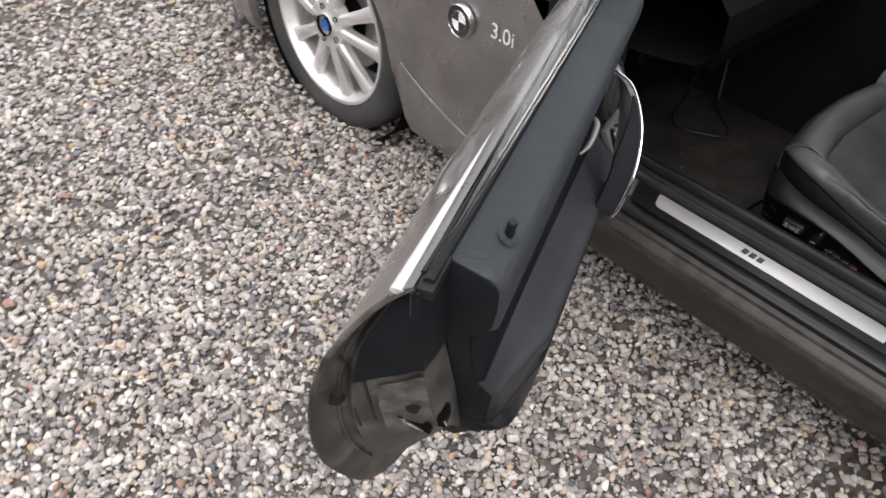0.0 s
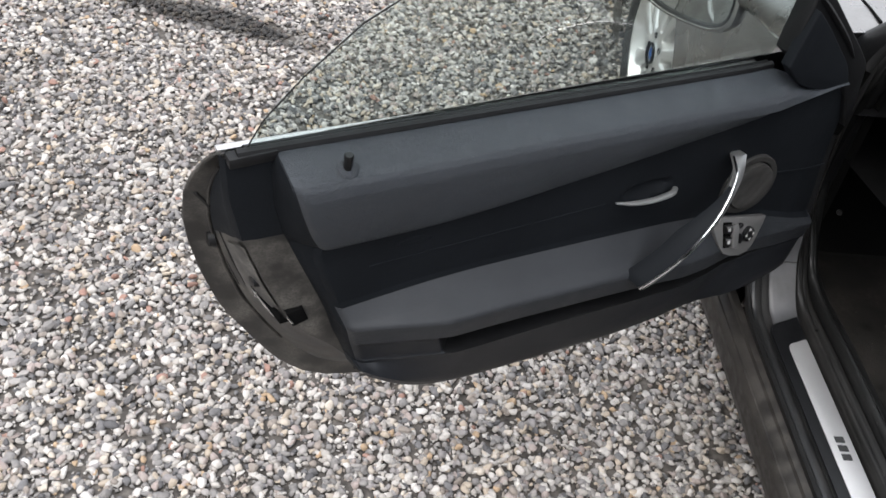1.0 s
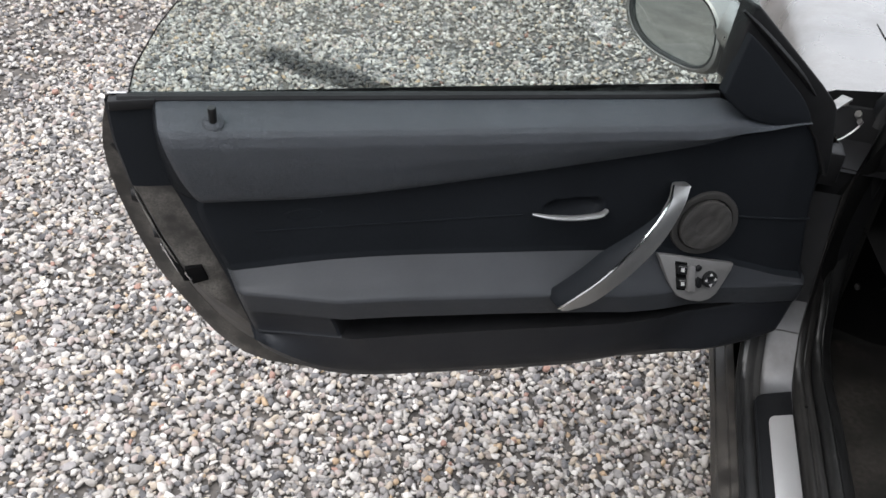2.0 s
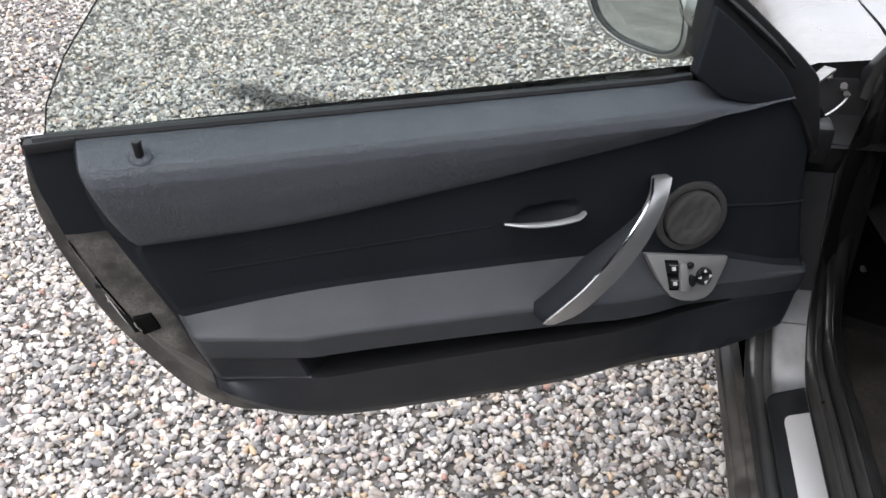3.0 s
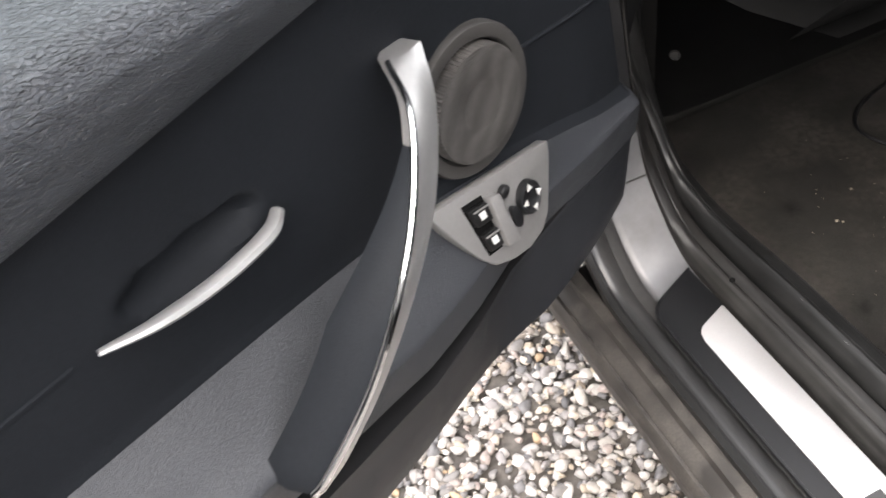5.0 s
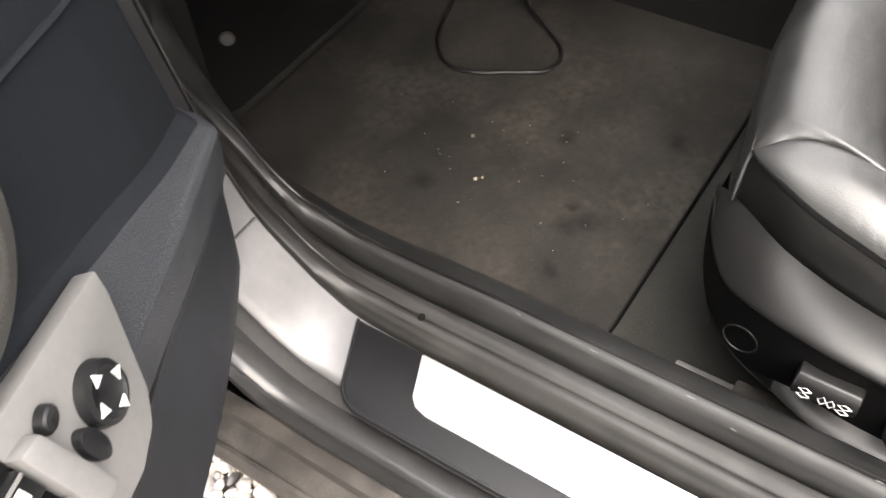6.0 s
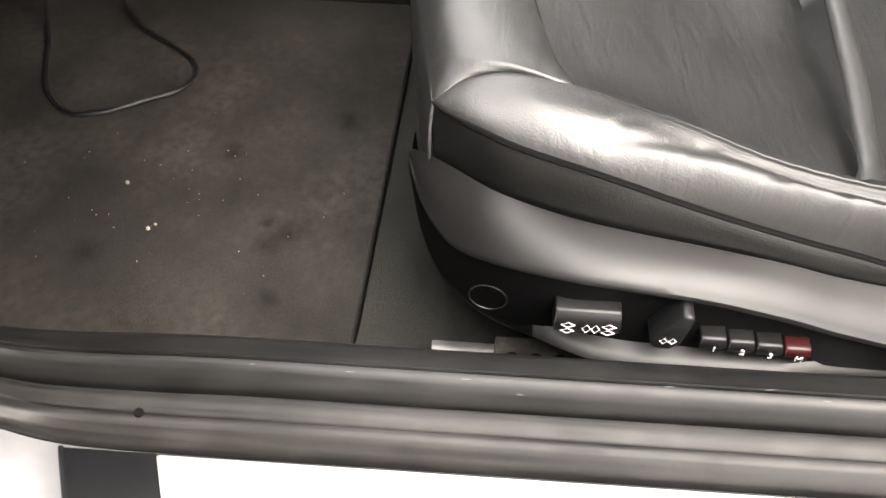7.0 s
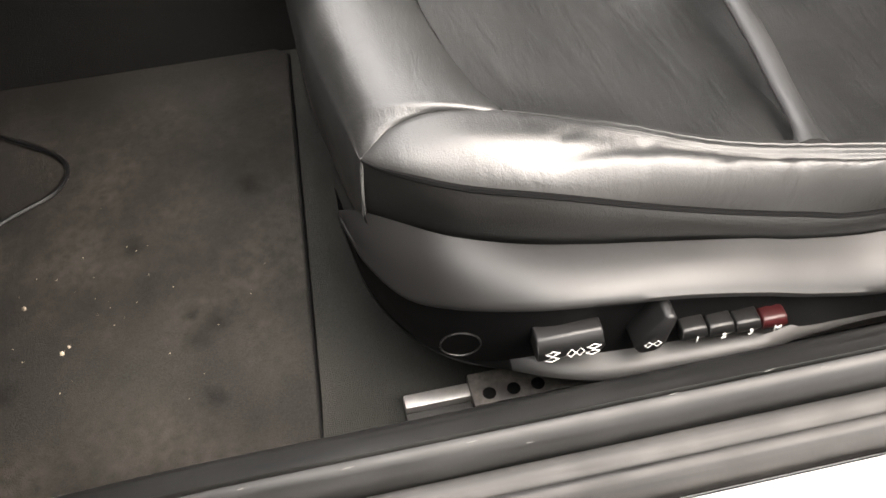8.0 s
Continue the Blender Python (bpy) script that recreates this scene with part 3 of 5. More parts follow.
part("strip_rim", tube([(0.0765, -0.1955, 0.3422), (0.027, -0.2175, 0.3422), (0.0185, -0.2255, 0.3422), (0.0145, -0.2365, 0.3422)] + [(0.0145, -0.25 - 0.19 * i, 0.3422) for i in range(6)], 0.0016, 6), PLASTIC, car, "raised rim of the entry strip")
part("entry_plate", slab([(0.0345, -0.280, 0.3425), (0.037, -0.2705, 0.3425), (0.043, -0.2645, 0.3425), (0.0735, -0.2525, 0.3425), (0.0745, -0.2545, 0.3425), (0.0745, -0.745, 0.3425), (0.065, -0.765, 0.3425), (0.0345, -0.765, 0.3425)], (0, 0, 0), (0, 0, 0.0022), 0.0006), ALU, car, "brushed aluminium entry plate")
for k in range(3):
    part("plate_mark", box(0.047, 0.063, -0.478 - k * 0.017, -0.466 - k * 0.017, 0.3447, 0.3453), INK, car)
strip("sill_edge", [(-0.012, 0.318), (-0.014, 0.333), (-0.009, 0.337), (-0.006, 0.336), (-0.003, 0.3375), (0.0, 0.3375)], GLOSSY_RUBBER, "glossy rubber edge along the sill", upto=LOW_TOP)
ROCK = [(-0.011, 0.322), (-0.022, 0.317), (-0.024, 0.310), (-0.040, 0.302), (-0.046, 0.29), (-0.044, 0.278), (-0.032, 0.26), (-0.026, 0.22), (-0.016, 0.19), (0.01, 0.17), (0.2, 0.17)]
part("rocker_panel", loft([[(x, y, z) for x, z in ROCK] for y in [SILL_Y0 + (0.0 - SILL_Y0) * i / 20 for i in range(21)]]), ROCKER, car, "dirty dark grey rocker panel")
part("rocker_trim", tube([(-0.041, SILL_Y0 + 1.2 * i / 10, 0.301) for i in range(11)], 0.003, 6), ROCKER, car)
# front pillar behind the door gap
part("front_pillar", loft([[(0.0, -0.035 + 0.03 * k, z) for k in range(2)] + [(0.10, -0.02, z), (0.16, 0.02, z)] for z in (0.3, 0.5, 0.65, 0.686)]), BLACK_RUBBER, car, "dark front door pillar")
for z in (0.48, 0.70):
    h = part("door_hinge", box(0.02, 0.06, -0.06, -0.01, z - 0.03, z + 0.03, 0.006), BLACK_RUBBER, car)
hem = [p for p in skin_section(-0.012) if p[2] > 0.69]
nose = skin_section(1.6)
part("nose_end", loft([nose, [(0.88 + (x - 0.88) * 0.86, y + 0.10, 0.30 + (z - 0.30) * 0.80) for x, y, z in nose], [(0.88 + (x - 0.88) * 0.3, y + 0.13, 0.42) for x, y, z in nose]]), PAINT, car)
part("hood_hem", loft([hem, [(x + 0.004, y + 0.004, z - 0.010) for x, y, z in hem], [(x + 0.014, y + 0.004, z - 0.07) for x, y, z in hem]]), BLACK_RUBBER, car, "black rubber edge under the hood")
part("scuttle", loft([[(x, y, z) for y, z in ((-0.03, 0.685), (0.05, 0.68), (0.084, 0.69), (0.093, 0.72), (0.096, 0.745), (0.13, 0.752))] for x in (0.0, 0.03, 0.1, 0.22, 0.34)]), BLACK_RUBBER, car, "black scuttle end behind the hood")
part("scuttle_wire", tube(spline([(0.034, -0.040, 0.744), (0.052, -0.005, 0.727), (0.075, 0.045, 0.712), (0.098, 0.082, 0.712), (0.108, 0.094, 0.722)], 18), 0.0017, 6), BADGE, car, "thin pale wire")
for bx, by, bz, r in ((0.095, 0.086, 0.737, 0.0075), (0.102, 0.088, 0.724, 0.006), (0.070, 0.088, 0.752, 0.006)):
    part("scuttle_bolt", lathe([(0.0001, 0.010), (r * 0.85, 0.010), (r, 0.008), (r, 0.0)], (bx, by, bz), (-0.3, -0.8, 0.5), (0, 0, 1), 6), GREYSTEEL, car)
# rubber band that carries the seal on into the windscreen pillar
BAND = spline([(0.114, -0.004, 0.755), (0.115, -0.012, 0.785), (0.119, -0.040, 0.832), (0.126, -0.105, 0.885), (0.145, -0.19, 0.965), (0.185, -0.29, 1.07)], 50)
part("pillar_band", loft([[p + Vector((-0.016 + 0.032 * k / 8, 0.010 - 0.012 * math.sin(math.pi * k / 8) ** 0.7, 0)) for k in range(9)] for p in BAND]), RUBBER, car, "soft black rubber band on the hinge pillar")
part("windscreen_pillar", tube(spline([(0.15, 0.09, 0.75), (0.17, -0.06, 0.90), (0.22, -0.26, 1.07), (0.29, -0.46, 1.20)], 14), 0.036, 12), PLASTIC, car, "black windscreen pillar")
part("hood_gap", tube([(0.168 + 0.004 * math.sin(i), 0.13 + 0.06 * i, 0.7865 - 0.0012 * i) for i in range(14)], 0.0028, 6), DARK, car)
# cabin
part("cabin_floor", loft([[(x, y, z) for x, z in ((0.157, 0.31), (0.165, 0.26), (0.185, 0.235), (0.3, 0.226), (0.685, 0.226), (0.70, 0.24))] for y in (-1.3, -0.8, -0.3, 0.0, 0.2)]), CARPET, car, "dark grey cabin carpet")
# tunnel top is unseen, raised to cut light from the far side
part("centre_tunnel", loft([[(x, y, z) for x, z in ((0.681, 0.2265), (0.690, 0.236), (0.704, 0.26), (0.735, 0.36), (0.752, 0.50), (0.765, 0.595), (0.79, 0.61), (0.97, 0.61), (1.0, 0.58), (1.05, 0.23), (1.66, 0.22))] for y in (-1.3, -0.8, -0.3, 0.0, 0.42)]), SHADED_LINING, car, "centre tunnel with footwell shade in its colour")
part("toe_board", loft([[(x, 0.12, 0.22), (x, 0.25, 0.26), (x, 0.38, 0.42), (x, 0.45, 0.75)] for x in (0.14, 0.5, 0.85)]), SHADED_LINING, car, "toe board with footwell shade in its colour")
part("kick_panel", loft([[(0.165, y, 0.24), (0.155, y, 0.4), (0.15, y, 0.75)] for y in (-0.012, 0.1, 0.25, 0.45)]), SHADED_LINING, car, "black carpeted kick panel with shade in its colour")
# unseen sheet under the dashboard, added to keep light off the footwell
part("footwell_shade", loft([[(x, -0.25, 0.61), (x, -0.15, 0.585), (x, 0.05, 0.56), (x, 0.42, 0.56)] for x in (0.15, 0.5, 1.5)]), DARK, car)
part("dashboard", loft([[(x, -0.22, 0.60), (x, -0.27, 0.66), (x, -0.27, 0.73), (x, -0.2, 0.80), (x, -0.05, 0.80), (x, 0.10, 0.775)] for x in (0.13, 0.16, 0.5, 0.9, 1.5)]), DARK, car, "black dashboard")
# unseen roof, added and shaped to block sky light over the seat
part("shade_roof", loft([[(x, y, z) for x, z in ((0.27, 1.20), (0.31, 1.235), (0.45, 1.275), (0.85, 1.30), (1.25, 1.295), (1.39, 1.275), (1.42, 1.265))] for y in (-1.37, -0.9, -0.6, -0.47)]), SMOOTH, car, "unseen dark roof sheet added to shade the cabin")
# unseen walls, added to keep sky light out of the cabin
part("rear_light_wall", slab([(0.1, -1.35, 0.15), (1.68, -1.35, 0.15), (1.6, -1.35, 1.2), (0.25, -1.35, 1.2)], (0, 0, 0), (0, -0.02, 0)), SMOOTH, car)
part("side_light_wall", slab([(1.66, -1.35, 0.15), (1.66, 0.4, 0.15), (1.66, 0.4, 0.84), (1.66, -0.75, 0.84), (1.66, -0.70, 1.19), (1.66, -1.35, 1.19)], (0, 0, 0), (0.02, 0, 0)), SMOOTH, car)

# unseen rear corner behind the door opening, added to block sky light
part("sky_block_panel", loft([[(x, y, z) for x, z in ((0.0, 0.345), (-0.03, 0.42), (-0.035, 0.60), (-0.015, 0.76), (0.06, 0.84), (0.16, 0.86))] for y in (-1.10, -1.2, -1.36)]), PAINT, car, "unseen grey panel that blocks sky behind the door opening")
part("sky_block_pillar", loft([[(0.005, -1.11, z) for z in (0.345, 0.6, 0.84)], [(0.15, -1.13, z) for z in (0.345, 0.6, 0.86)]]), BLACK_RUBBER, car, "unseen black panel that blocks light at the opening's rear")
part("sky_block_side", loft([[(0.16, y, 0.86), (0.20, y, 1.0), (0.27, y, 1.20)] for y in (-1.10, -1.2, -1.36)]), SMOOTH, car, "unseen dark sheet that blocks sky under the roof's rear")

# ---- open door; local x runs from the hinge to the latch, y into the cabin, z up ----
# outer skin, end face and latch
SKIN = [(0.903, 0.098), (0.894, 0.085), (0.866, 0.059), (0.834, 0.036), (0.797, 0.016), (0.752, 0.002), (0.705, -0.008), (0.641, -0.016), (0.573, -0.018), (0.49, -0.017), (0.417, -0.012), (0.385, -0.004), (0.36, 0.010), (0.345, 0.030), (0.34, 0.05)]
END = [(0.903, 1.044), (0.88, 1.048), (0.866, 1.053), (0.834, 1.062), (0.797, 1.069), (0.752, 1.071), (0.705, 1.066), (0.641, 1.054), (0.573, 1.035), (0.536, 1.018), (0.49, 0.994), (0.45, 0.972), (0.417, 0.950), (0.385, 0.915), (0.365, 0.865), (0.35, 0.77), (0.34, 0.60), (0.335, 0.42)]
sk = spline([(0, n, z) for z, n in SKIN], 48)
rings = []
for i in range(41):
    u = i / 40
    ring = []
    for p in sk:
        drop = ((1 - u) * 0.035 + 0.10 * max(0.0, 1 - u / 0.08)) * max(0, (p.z - 0.5) / 0.4)
        ring.append((0.015 + (interp(p.z, END) - 0.015) * u, p.y - 0.006 * math.sin(u * math.pi), p.z - drop - 0.004 * (1 - u)))
    rings.append(ring)
door = part("door", loft(rings), PAINT, car, "open dark grey door lined with black vinyl")
door.matrix_local = pose(0, 0, 0, 0, 0, 208)


def smooth(table):
    """The same table of pairs with rounded corners."""
    pts = sorted(table)
    return [(p.x, p.y) for p in spline([(a, c, 0) for a, c in pts], len(pts) * 8)]


BELT = smooth([(0.0, 0.836), (0.06, 0.836), (0.122, 0.837), (0.16, 0.836), (0.19, 0.839), (0.225, 0.852), (0.25, 0.861), (0.28, 0.8611)])[:-1] + [(0.30, 0.8621), (1.1, 0.9037)]


def belt(s):
    """Upper edge of the pad: under the glass, then under the corner trim."""
    return interp(s, BELT)


PANEL_L = [(0.897, 0.995), (0.865, 0.998), (0.808, 0.994), (0.764, 0.98), (0.716, 0.963), (0.647, 0.938), (0.602, 0.926), (0.526, 0.903), (0.45, 0.90)]
BOTTOM = [(0, 0.405), (0.05, 0.397), (0.12, 0.394), (0.2, 0.395), (0.39, 0.411), (0.6, 0.428), (0.8, 0.447), (0.887, 0.465), (0.947, 0.493), (1.0, 0.533)]
PAD = [(0, 0.833), (0.06, 0.834), (0.122, 0.834), (0.17, 0.828), (0.218, 0.821), (0.305, 0.808), (0.443, 0.796), (0.589, 0.785), (0.793, 0.774), (1.0, 0.780)]
ARM_TOP = [(0, 0.526), (0.055, 0.535), (0.125, 0.555), (0.19, 0.579), (0.305, 0.615), (0.401, 0.632), (0.589, 0.650), (0.806, 0.666), (1.0, 0.664)]
ARM_EDGE = [(0, 0.525), (0.228, 0.552), (0.362, 0.570), (0.479, 0.590), (0.749, 0.621), (0.921, 0.634), (1.0, 0.637)]


PANEL_R = [(0.90, 0.075), (0.836, 0.062), (0.76, 0.052), (0.66, 0.040), (0.56, 0.020), (0.51, 0.014), (0.47, 0.020), (0.44, 0.027), (0.42, 0.036), (0.405, 0.062), (0.39, 0.10)]
PANEL_L, BOTTOM, PAD, ARM_TOP, ARM_EDGE, PANEL_R = (smooth(t) for t in (PANEL_L, BOTTOM, PAD, ARM_TOP, ARM_EDGE, PANEL_R))


def base_front(s):
    return interp(s, [(0, 0.138), (0.055, 0.142), (0.125, 0.145), (0.19, 0.145), (0.27, 0.141), (0.42, 0.139), (1.0, 0.140)])


def column(s, u):
    """Height and depth down the lining at one place along the door."""
    bl, pl, at, ae, bo = belt(s), interp(s, PAD), interp(s, ARM_TOP), interp(s, ARM_EDGE), interp(u, BOTTOM)
    at = max(at, ae + 0.004)
    full = min(1.0, max(0.05, (bl - pl) / 0.05))
    cr = bl - 0.022 * full
    cut = min(1.0, max(0.0, (s - 0.20) / 0.10)) * min(1.0, max(0.0, (0.868 - s) / 0.03))
    pt = ae - 0.034 + 0.004 * max(0.0, s - 0.5)
    pb = pt - interp(s, [(0.2, 0.007), (0.28, 0.016), (0.5, 0.031), (0.8, 0.040)])
    arm = interp(s, [(0, 0.146), (0.08, 0.153), (0.15, 0.157), (0.22, 0.158), (0.29, 0.161), (0.35, 0.174), (0.42, 0.185), (0.85, 0.188), (1, 0.155)])
    ledge = base_front(s)
    base = 0.138 - 0.012 * max(0.0, 1 - s / 0.12)
    g = 0.012 * (1 - full)
    slim = 0.032 * max(0.0, 1 - s / 0.24)
    tuck = 0.024 * math.exp(-((s - 0.30) / 0.11) ** 2)
    k = [(bl, 0.113), (bl - 0.002 * full, 0.122), (cr + 0.006 * full, 0.160 - g), (cr, 0.165 - g), (cr - 0.012 * full, 0.168 - g), ((cr + pl) / 2, 0.165 - g), (pl + 0.006 * full, 0.156 - g), (pl, 0.152 - g), (pl - 0.003, base + 0.001),
         (pl - 0.009, base), ((pl + at) / 2 + 0.02, base - 0.001), (at + 0.008, base), (at, ledge), (at * 0.35 + ae * 0.65, ledge + (arm - ledge) * 0.62), (ae + 0.004, arm - 0.002), (ae, arm), (ae - 0.012, arm - 0.001),
         (pt, arm - 0.004), (pt - 0.002, arm - 0.005 - 0.045 * cut), (pb + 0.002, arm - 0.008 - 0.04 * cut), (pb, arm - 0.007), (pb - 0.006, arm - 0.008), (bo + 0.03, 0.168 - slim - 0.6 * tuck), (bo + 0.012, 0.158 - slim - tuck), (bo, 0.138 - slim * 0.6 - 0.7 * tuck)]
    z = [a for a, _ in k]
    for i in range(1, len(z)):
        z[i] = min(z[i], z[i - 1] - 0.0008)
    return list(zip(z, [b for _, b in k]))


def lining_depth(s, z):
    r0 = interp(z, PANEL_R)
    u = min(1.0, max(0.0, (s - r0) / max(0.1, interp(z, PANEL_L) - r0)))
    return float(np.interp(z, *zip(*sorted(column(0.055 + 0.94 * u, u)))))


CHAMFER = smooth([(0.897, 0.004), (0.865, 0.012), (0.80, 0.026), (0.775, 0.028), (0.755, 0.018), (0.70, 0.013), (0.60, 0.012), (0.53, 0.006), (0.45, 0.0)])


def lining(u0=0.0, u1=1.0, top=0, bottom=24, nu=150, sub=4):
    rings = []
    for i in range(nu + 1):
        u = u0 + (u1 - u0) * i / nu
        col = column(0.055 + 0.94 * u, u)[top:bottom + 1]
        fine = []
        for (z0, n0), (z1, n1) in zip(col, col[1:]):
            fine += [(z0 + (z1 - z0) * t / sub, n0 + (n1 - n0) * t / sub) for t in range(sub)]
        fine.append(col[-1])
        ring = []
        for z, n in fine:
            r0 = interp(z, PANEL_R)
            s = r0 + (interp(z, PANEL_L) - r0) * u
            cup = math.hypot((s - 0.455) / 0.047, (z - 0.716) / 0.0155)
            n -= 0.018 * max(0.0, 1 - cup ** 3)
            n -= 0.018 * max(0.0, 1 - u * 60) + 0.007 * max(0.0, (u - 0.992) / 0.008)
            s -= interp(z, CHAMFER) * max(0.0, (u - 0.80) / 0.20) ** 2
            ring.append((s, n, z))
        rings.append(ring)
    return loft(rings)


part("upper_pad", lining(0.068, bottom=8), GRAIN, door, "grained charcoal vinyl pad")
part("lining_panel", lining(top=8, bottom=12, sub=16, nu=220), SMOOTH, door, "smooth black panel")
part("armrest", lining(top=12, bottom=17), ARM, door, "grained black armrest ledge")
lower = lining(top=20, bottom=24)
for u0, u1 in ((0.0, 0.155), (0.862, 1.0)):
    more = bpy.data.meshes.new("rows")
    rows = lining(u0, u1, top=17, bottom=20, nu=30)
    rows.to_mesh(more)
    rows.free()
    lower.from_mesh(more)
    bpy.data.meshes.remove(more)
part("lower_lining", lower, LOWER, door, "black lower lining")
# inside of the slot, its shade helped by a blacker material
part("door_pocket", lining(0.155, 0.862, top=17, bottom=20, nu=120), BLACK_RUBBER, door, "long slot pocket with shade in its colour")


def on_lining(s, z, up=0.0):
    return (s, lining_depth(s, z) + up, z)


part("stitch_seam", tube([on_lining(0.53 + 0.36 * i / 30, 0.711 + 0.010 * i / 30, 0.0004) for i in range(31)], 0.0013, 5), SMOOTH, door)
part("front_seam", tube([on_lining(0.05 + 0.137 * i / 12, 0.674 - 0.022 * (1 - i / 12), 0.0004) for i in range(13)], 0.0019, 6), SMOOTH, door)
part("airbag_mark", tube([on_lining(0.83 + 0.024 * math.cos(a), 0.742 + 0.007 * math.sin(a), 0.0001) for a in [k * math.pi / 12 for k in range(25)]], 0.0010, 5), SMOOTH, door, "embossed oval mark")

# pillar corner trim (mirror triangle)
sail_o = [(p.x, p.y) for p in spline([(0.277, 0.886, 0), (0.249, 0.861, 0), (0.223, 0.845, 0), (0.179, 0.832, 0), (0.145, 0.829, 0), (0.125, 0.833, 0), (0.147, 0.868, 0), (0.185, 0.903, 0), (0.230, 0.943, 0), (0.262, 0.968, 0)], 40)]
part("mirror_triangle", slab([(q, 0.135, z) for q, z in sail_o], (0, 0, 0), (0, 0.018, 0), 0.003, 3), SMOOTH, door, "black triangular mirror corner trim")
flange_o = [(0.263, 1.004), (0.252, 1.000), (0.225, 0.977), (0.12, 0.887), (0.092, 0.861), (0.083, 0.850), (0.077, 0.83), (0.069, 0.80), (0.060, 0.765), (0.056, 0.735), (0.062, 0.735), (0.10, 0.80), (0.125, 0.829), (0.20, 0.85), (0.272, 0.90)]
part("corner_flange", slab([(q, 0.112, z) for q, z in flange_o], (0, 0, 0), (0, 0.032, 0), 0.004, 3), BLACK_RUBBER, door, "black rubber flange beside the corner trim")
part("flange_ridge", tube(spline([(0.275, 0.143, 0.995), (0.232, 0.143, 0.962), (0.165, 0.143, 0.907), (0.128, 0.143, 0.872)], 16), [0.003 + 0.005 * math.sin(math.pi * k / 15) for k in range(16)], 8, flat=0.6), BLACK_RUBBER, door)
part("belt_seal", tube([(0.255 + 0.777 * i / 20, 0.108, belt(0.26 + 0.772 * i / 20) + 0.001) for i in range(21)], 0.006, 8), BLACK_RUBBER, door, "black window seal")
part("glass_strip", tube([(0.255 + 0.767 * i / 20, 0.099, belt(0.26 + 0.762 * i / 20) + 0.001) for i in range(21)], 0.0035, 6), BLACK_RUBBER, door)

# window
WIN = [(0.245, 0.855), (0.24, 0.98), (0.30, 1.06), (0.40, 1.12), (0.52, 1.15), (0.65, 1.158), (0.78, 1.14), (0.86, 1.108), (0.925, 1.06), (0.972, 1.0), (1.005, 0.945), (1.022, 0.893)]
wo = [Vector((s, 0.098 + (z - 0.885) * 0.42, z)) for s, z in WIN]
win = part("window_glass", slab(wo, (0, 0, 0), (0, -0.004, 0.0015)), GLASS, door, "raised green-tinted side window")
win.visible_shadow = False
part("glass_edge", tube([p + Vector((0.001, -0.002, 0)) for p in wo[6:]], 0.0009, 5), RUBBER, win)

# lock knob
KN = Vector((0.928, 0.150, 0.8865))
part("knob_collar", lathe([(0.0001, 0.0022), (0.0075, 0.0022), (0.011, 0.0016), (0.0125, 0.0)], KN, (0, 0.62, 0.78), (1, 0, 0), 24), GRAIN, door, "low round collar")
part("lock_knob", lathe([(0.0001, 0.0195), (0.0042, 0.0193), (0.0052, 0.0178), (0.0047, 0.010), (0.0049, 0.0)], KN, (0, 0.15, 1), (1, 0, 0), 14), BUTTON, door, "small black lock pin")

# pull handle: a bowed blade
HL = spline([(0.314, 0.150, 0.746), (0.335, 0.182, 0.738), (0.368, 0.206, 0.713), (0.402, 0.219, 0.684), (0.441, 0.222, 0.645), (0.476, 0.213, 0.606), (0.485, 0.206, 0.592)], 30)
HR = spline([(0.2865, 0.150, 0.743), (0.303, 0.170, 0.721), (0.325, 0.182, 0.685), (0.347, 0.187, 0.655), (0.382, 0.190, 0.617), (0.425, 0.192, 0.583), (0.466, 0.198, 0.578)], 30)
rings = [[a, a.lerp(c, 0.12) + Vector((0, 0.002, 0)), a.lerp(c, 0.45) + Vector((0, 0.003, 0)), a.lerp(c, 0.85), c, c + Vector((0.002, -0.012, 0)), a.lerp(c, 0.5) + Vector((0, -0.016, 0)), a + Vector((-0.002, -0.010, -0.002))] for a, c in zip(HL, HR)]
part("pull_handle", loft(rings, True, True), SATIN, door, "satin silver curved pull handle")
back = []
for i, a in enumerate(HL[7:]):
    k = min(1.0, i / 10)
    back.append([a + Vector((0.0, -0.003, 0.0005)), a + Vector((0.006 * k, -0.006 - 0.006 * k, 0.005 * k)), a + Vector((0.007 * k, -0.008 - 0.026 * k, 0.005 * k)), a + Vector((-0.008, -0.008 - 0.03 * k, -0.006)), a + Vector((-0.006, -0.008, -0.006))])
part("handle_back", loft(back, True, True), SMOOTH, door)
part("handle_edge", tube([a + Vector((0.0006, 0.0004, 0.0006)) for a in HL], 0.0018, 6), CHROME, door, "bright edge line")

# inner release lever in its cup
rp = spline([(0.519, 0.146, 0.716), (0.49, 0.151, 0.711), (0.455, 0.152, 0.707), (0.42, 0.150, 0.707), (0.406, 0.143, 0.709)], 20)
part("release_lever", tube(rp, [interp(i / 19, [(0, 0.002), (0.3, 0.0045), (0.75, 0.0052), (1, 0.004)]) for i in range(20)], 8, flat=0.8), SATIN, door, "satin silver release lever")

# speaker
SC, SA = Vector((0.2425, 0.1405, 0.670)), Vector((0.08, 1, 0.06)).normalized()
SU = (Vector((0, 0, 1)) - SA * SA.z).normalized()
SW = SA.cross(SU)
MESH = mat("speaker_mesh", (0.042, 0.040, 0.038), 0.5, 0.2, 0.15, 400, 0.1, 2600, dots=560)
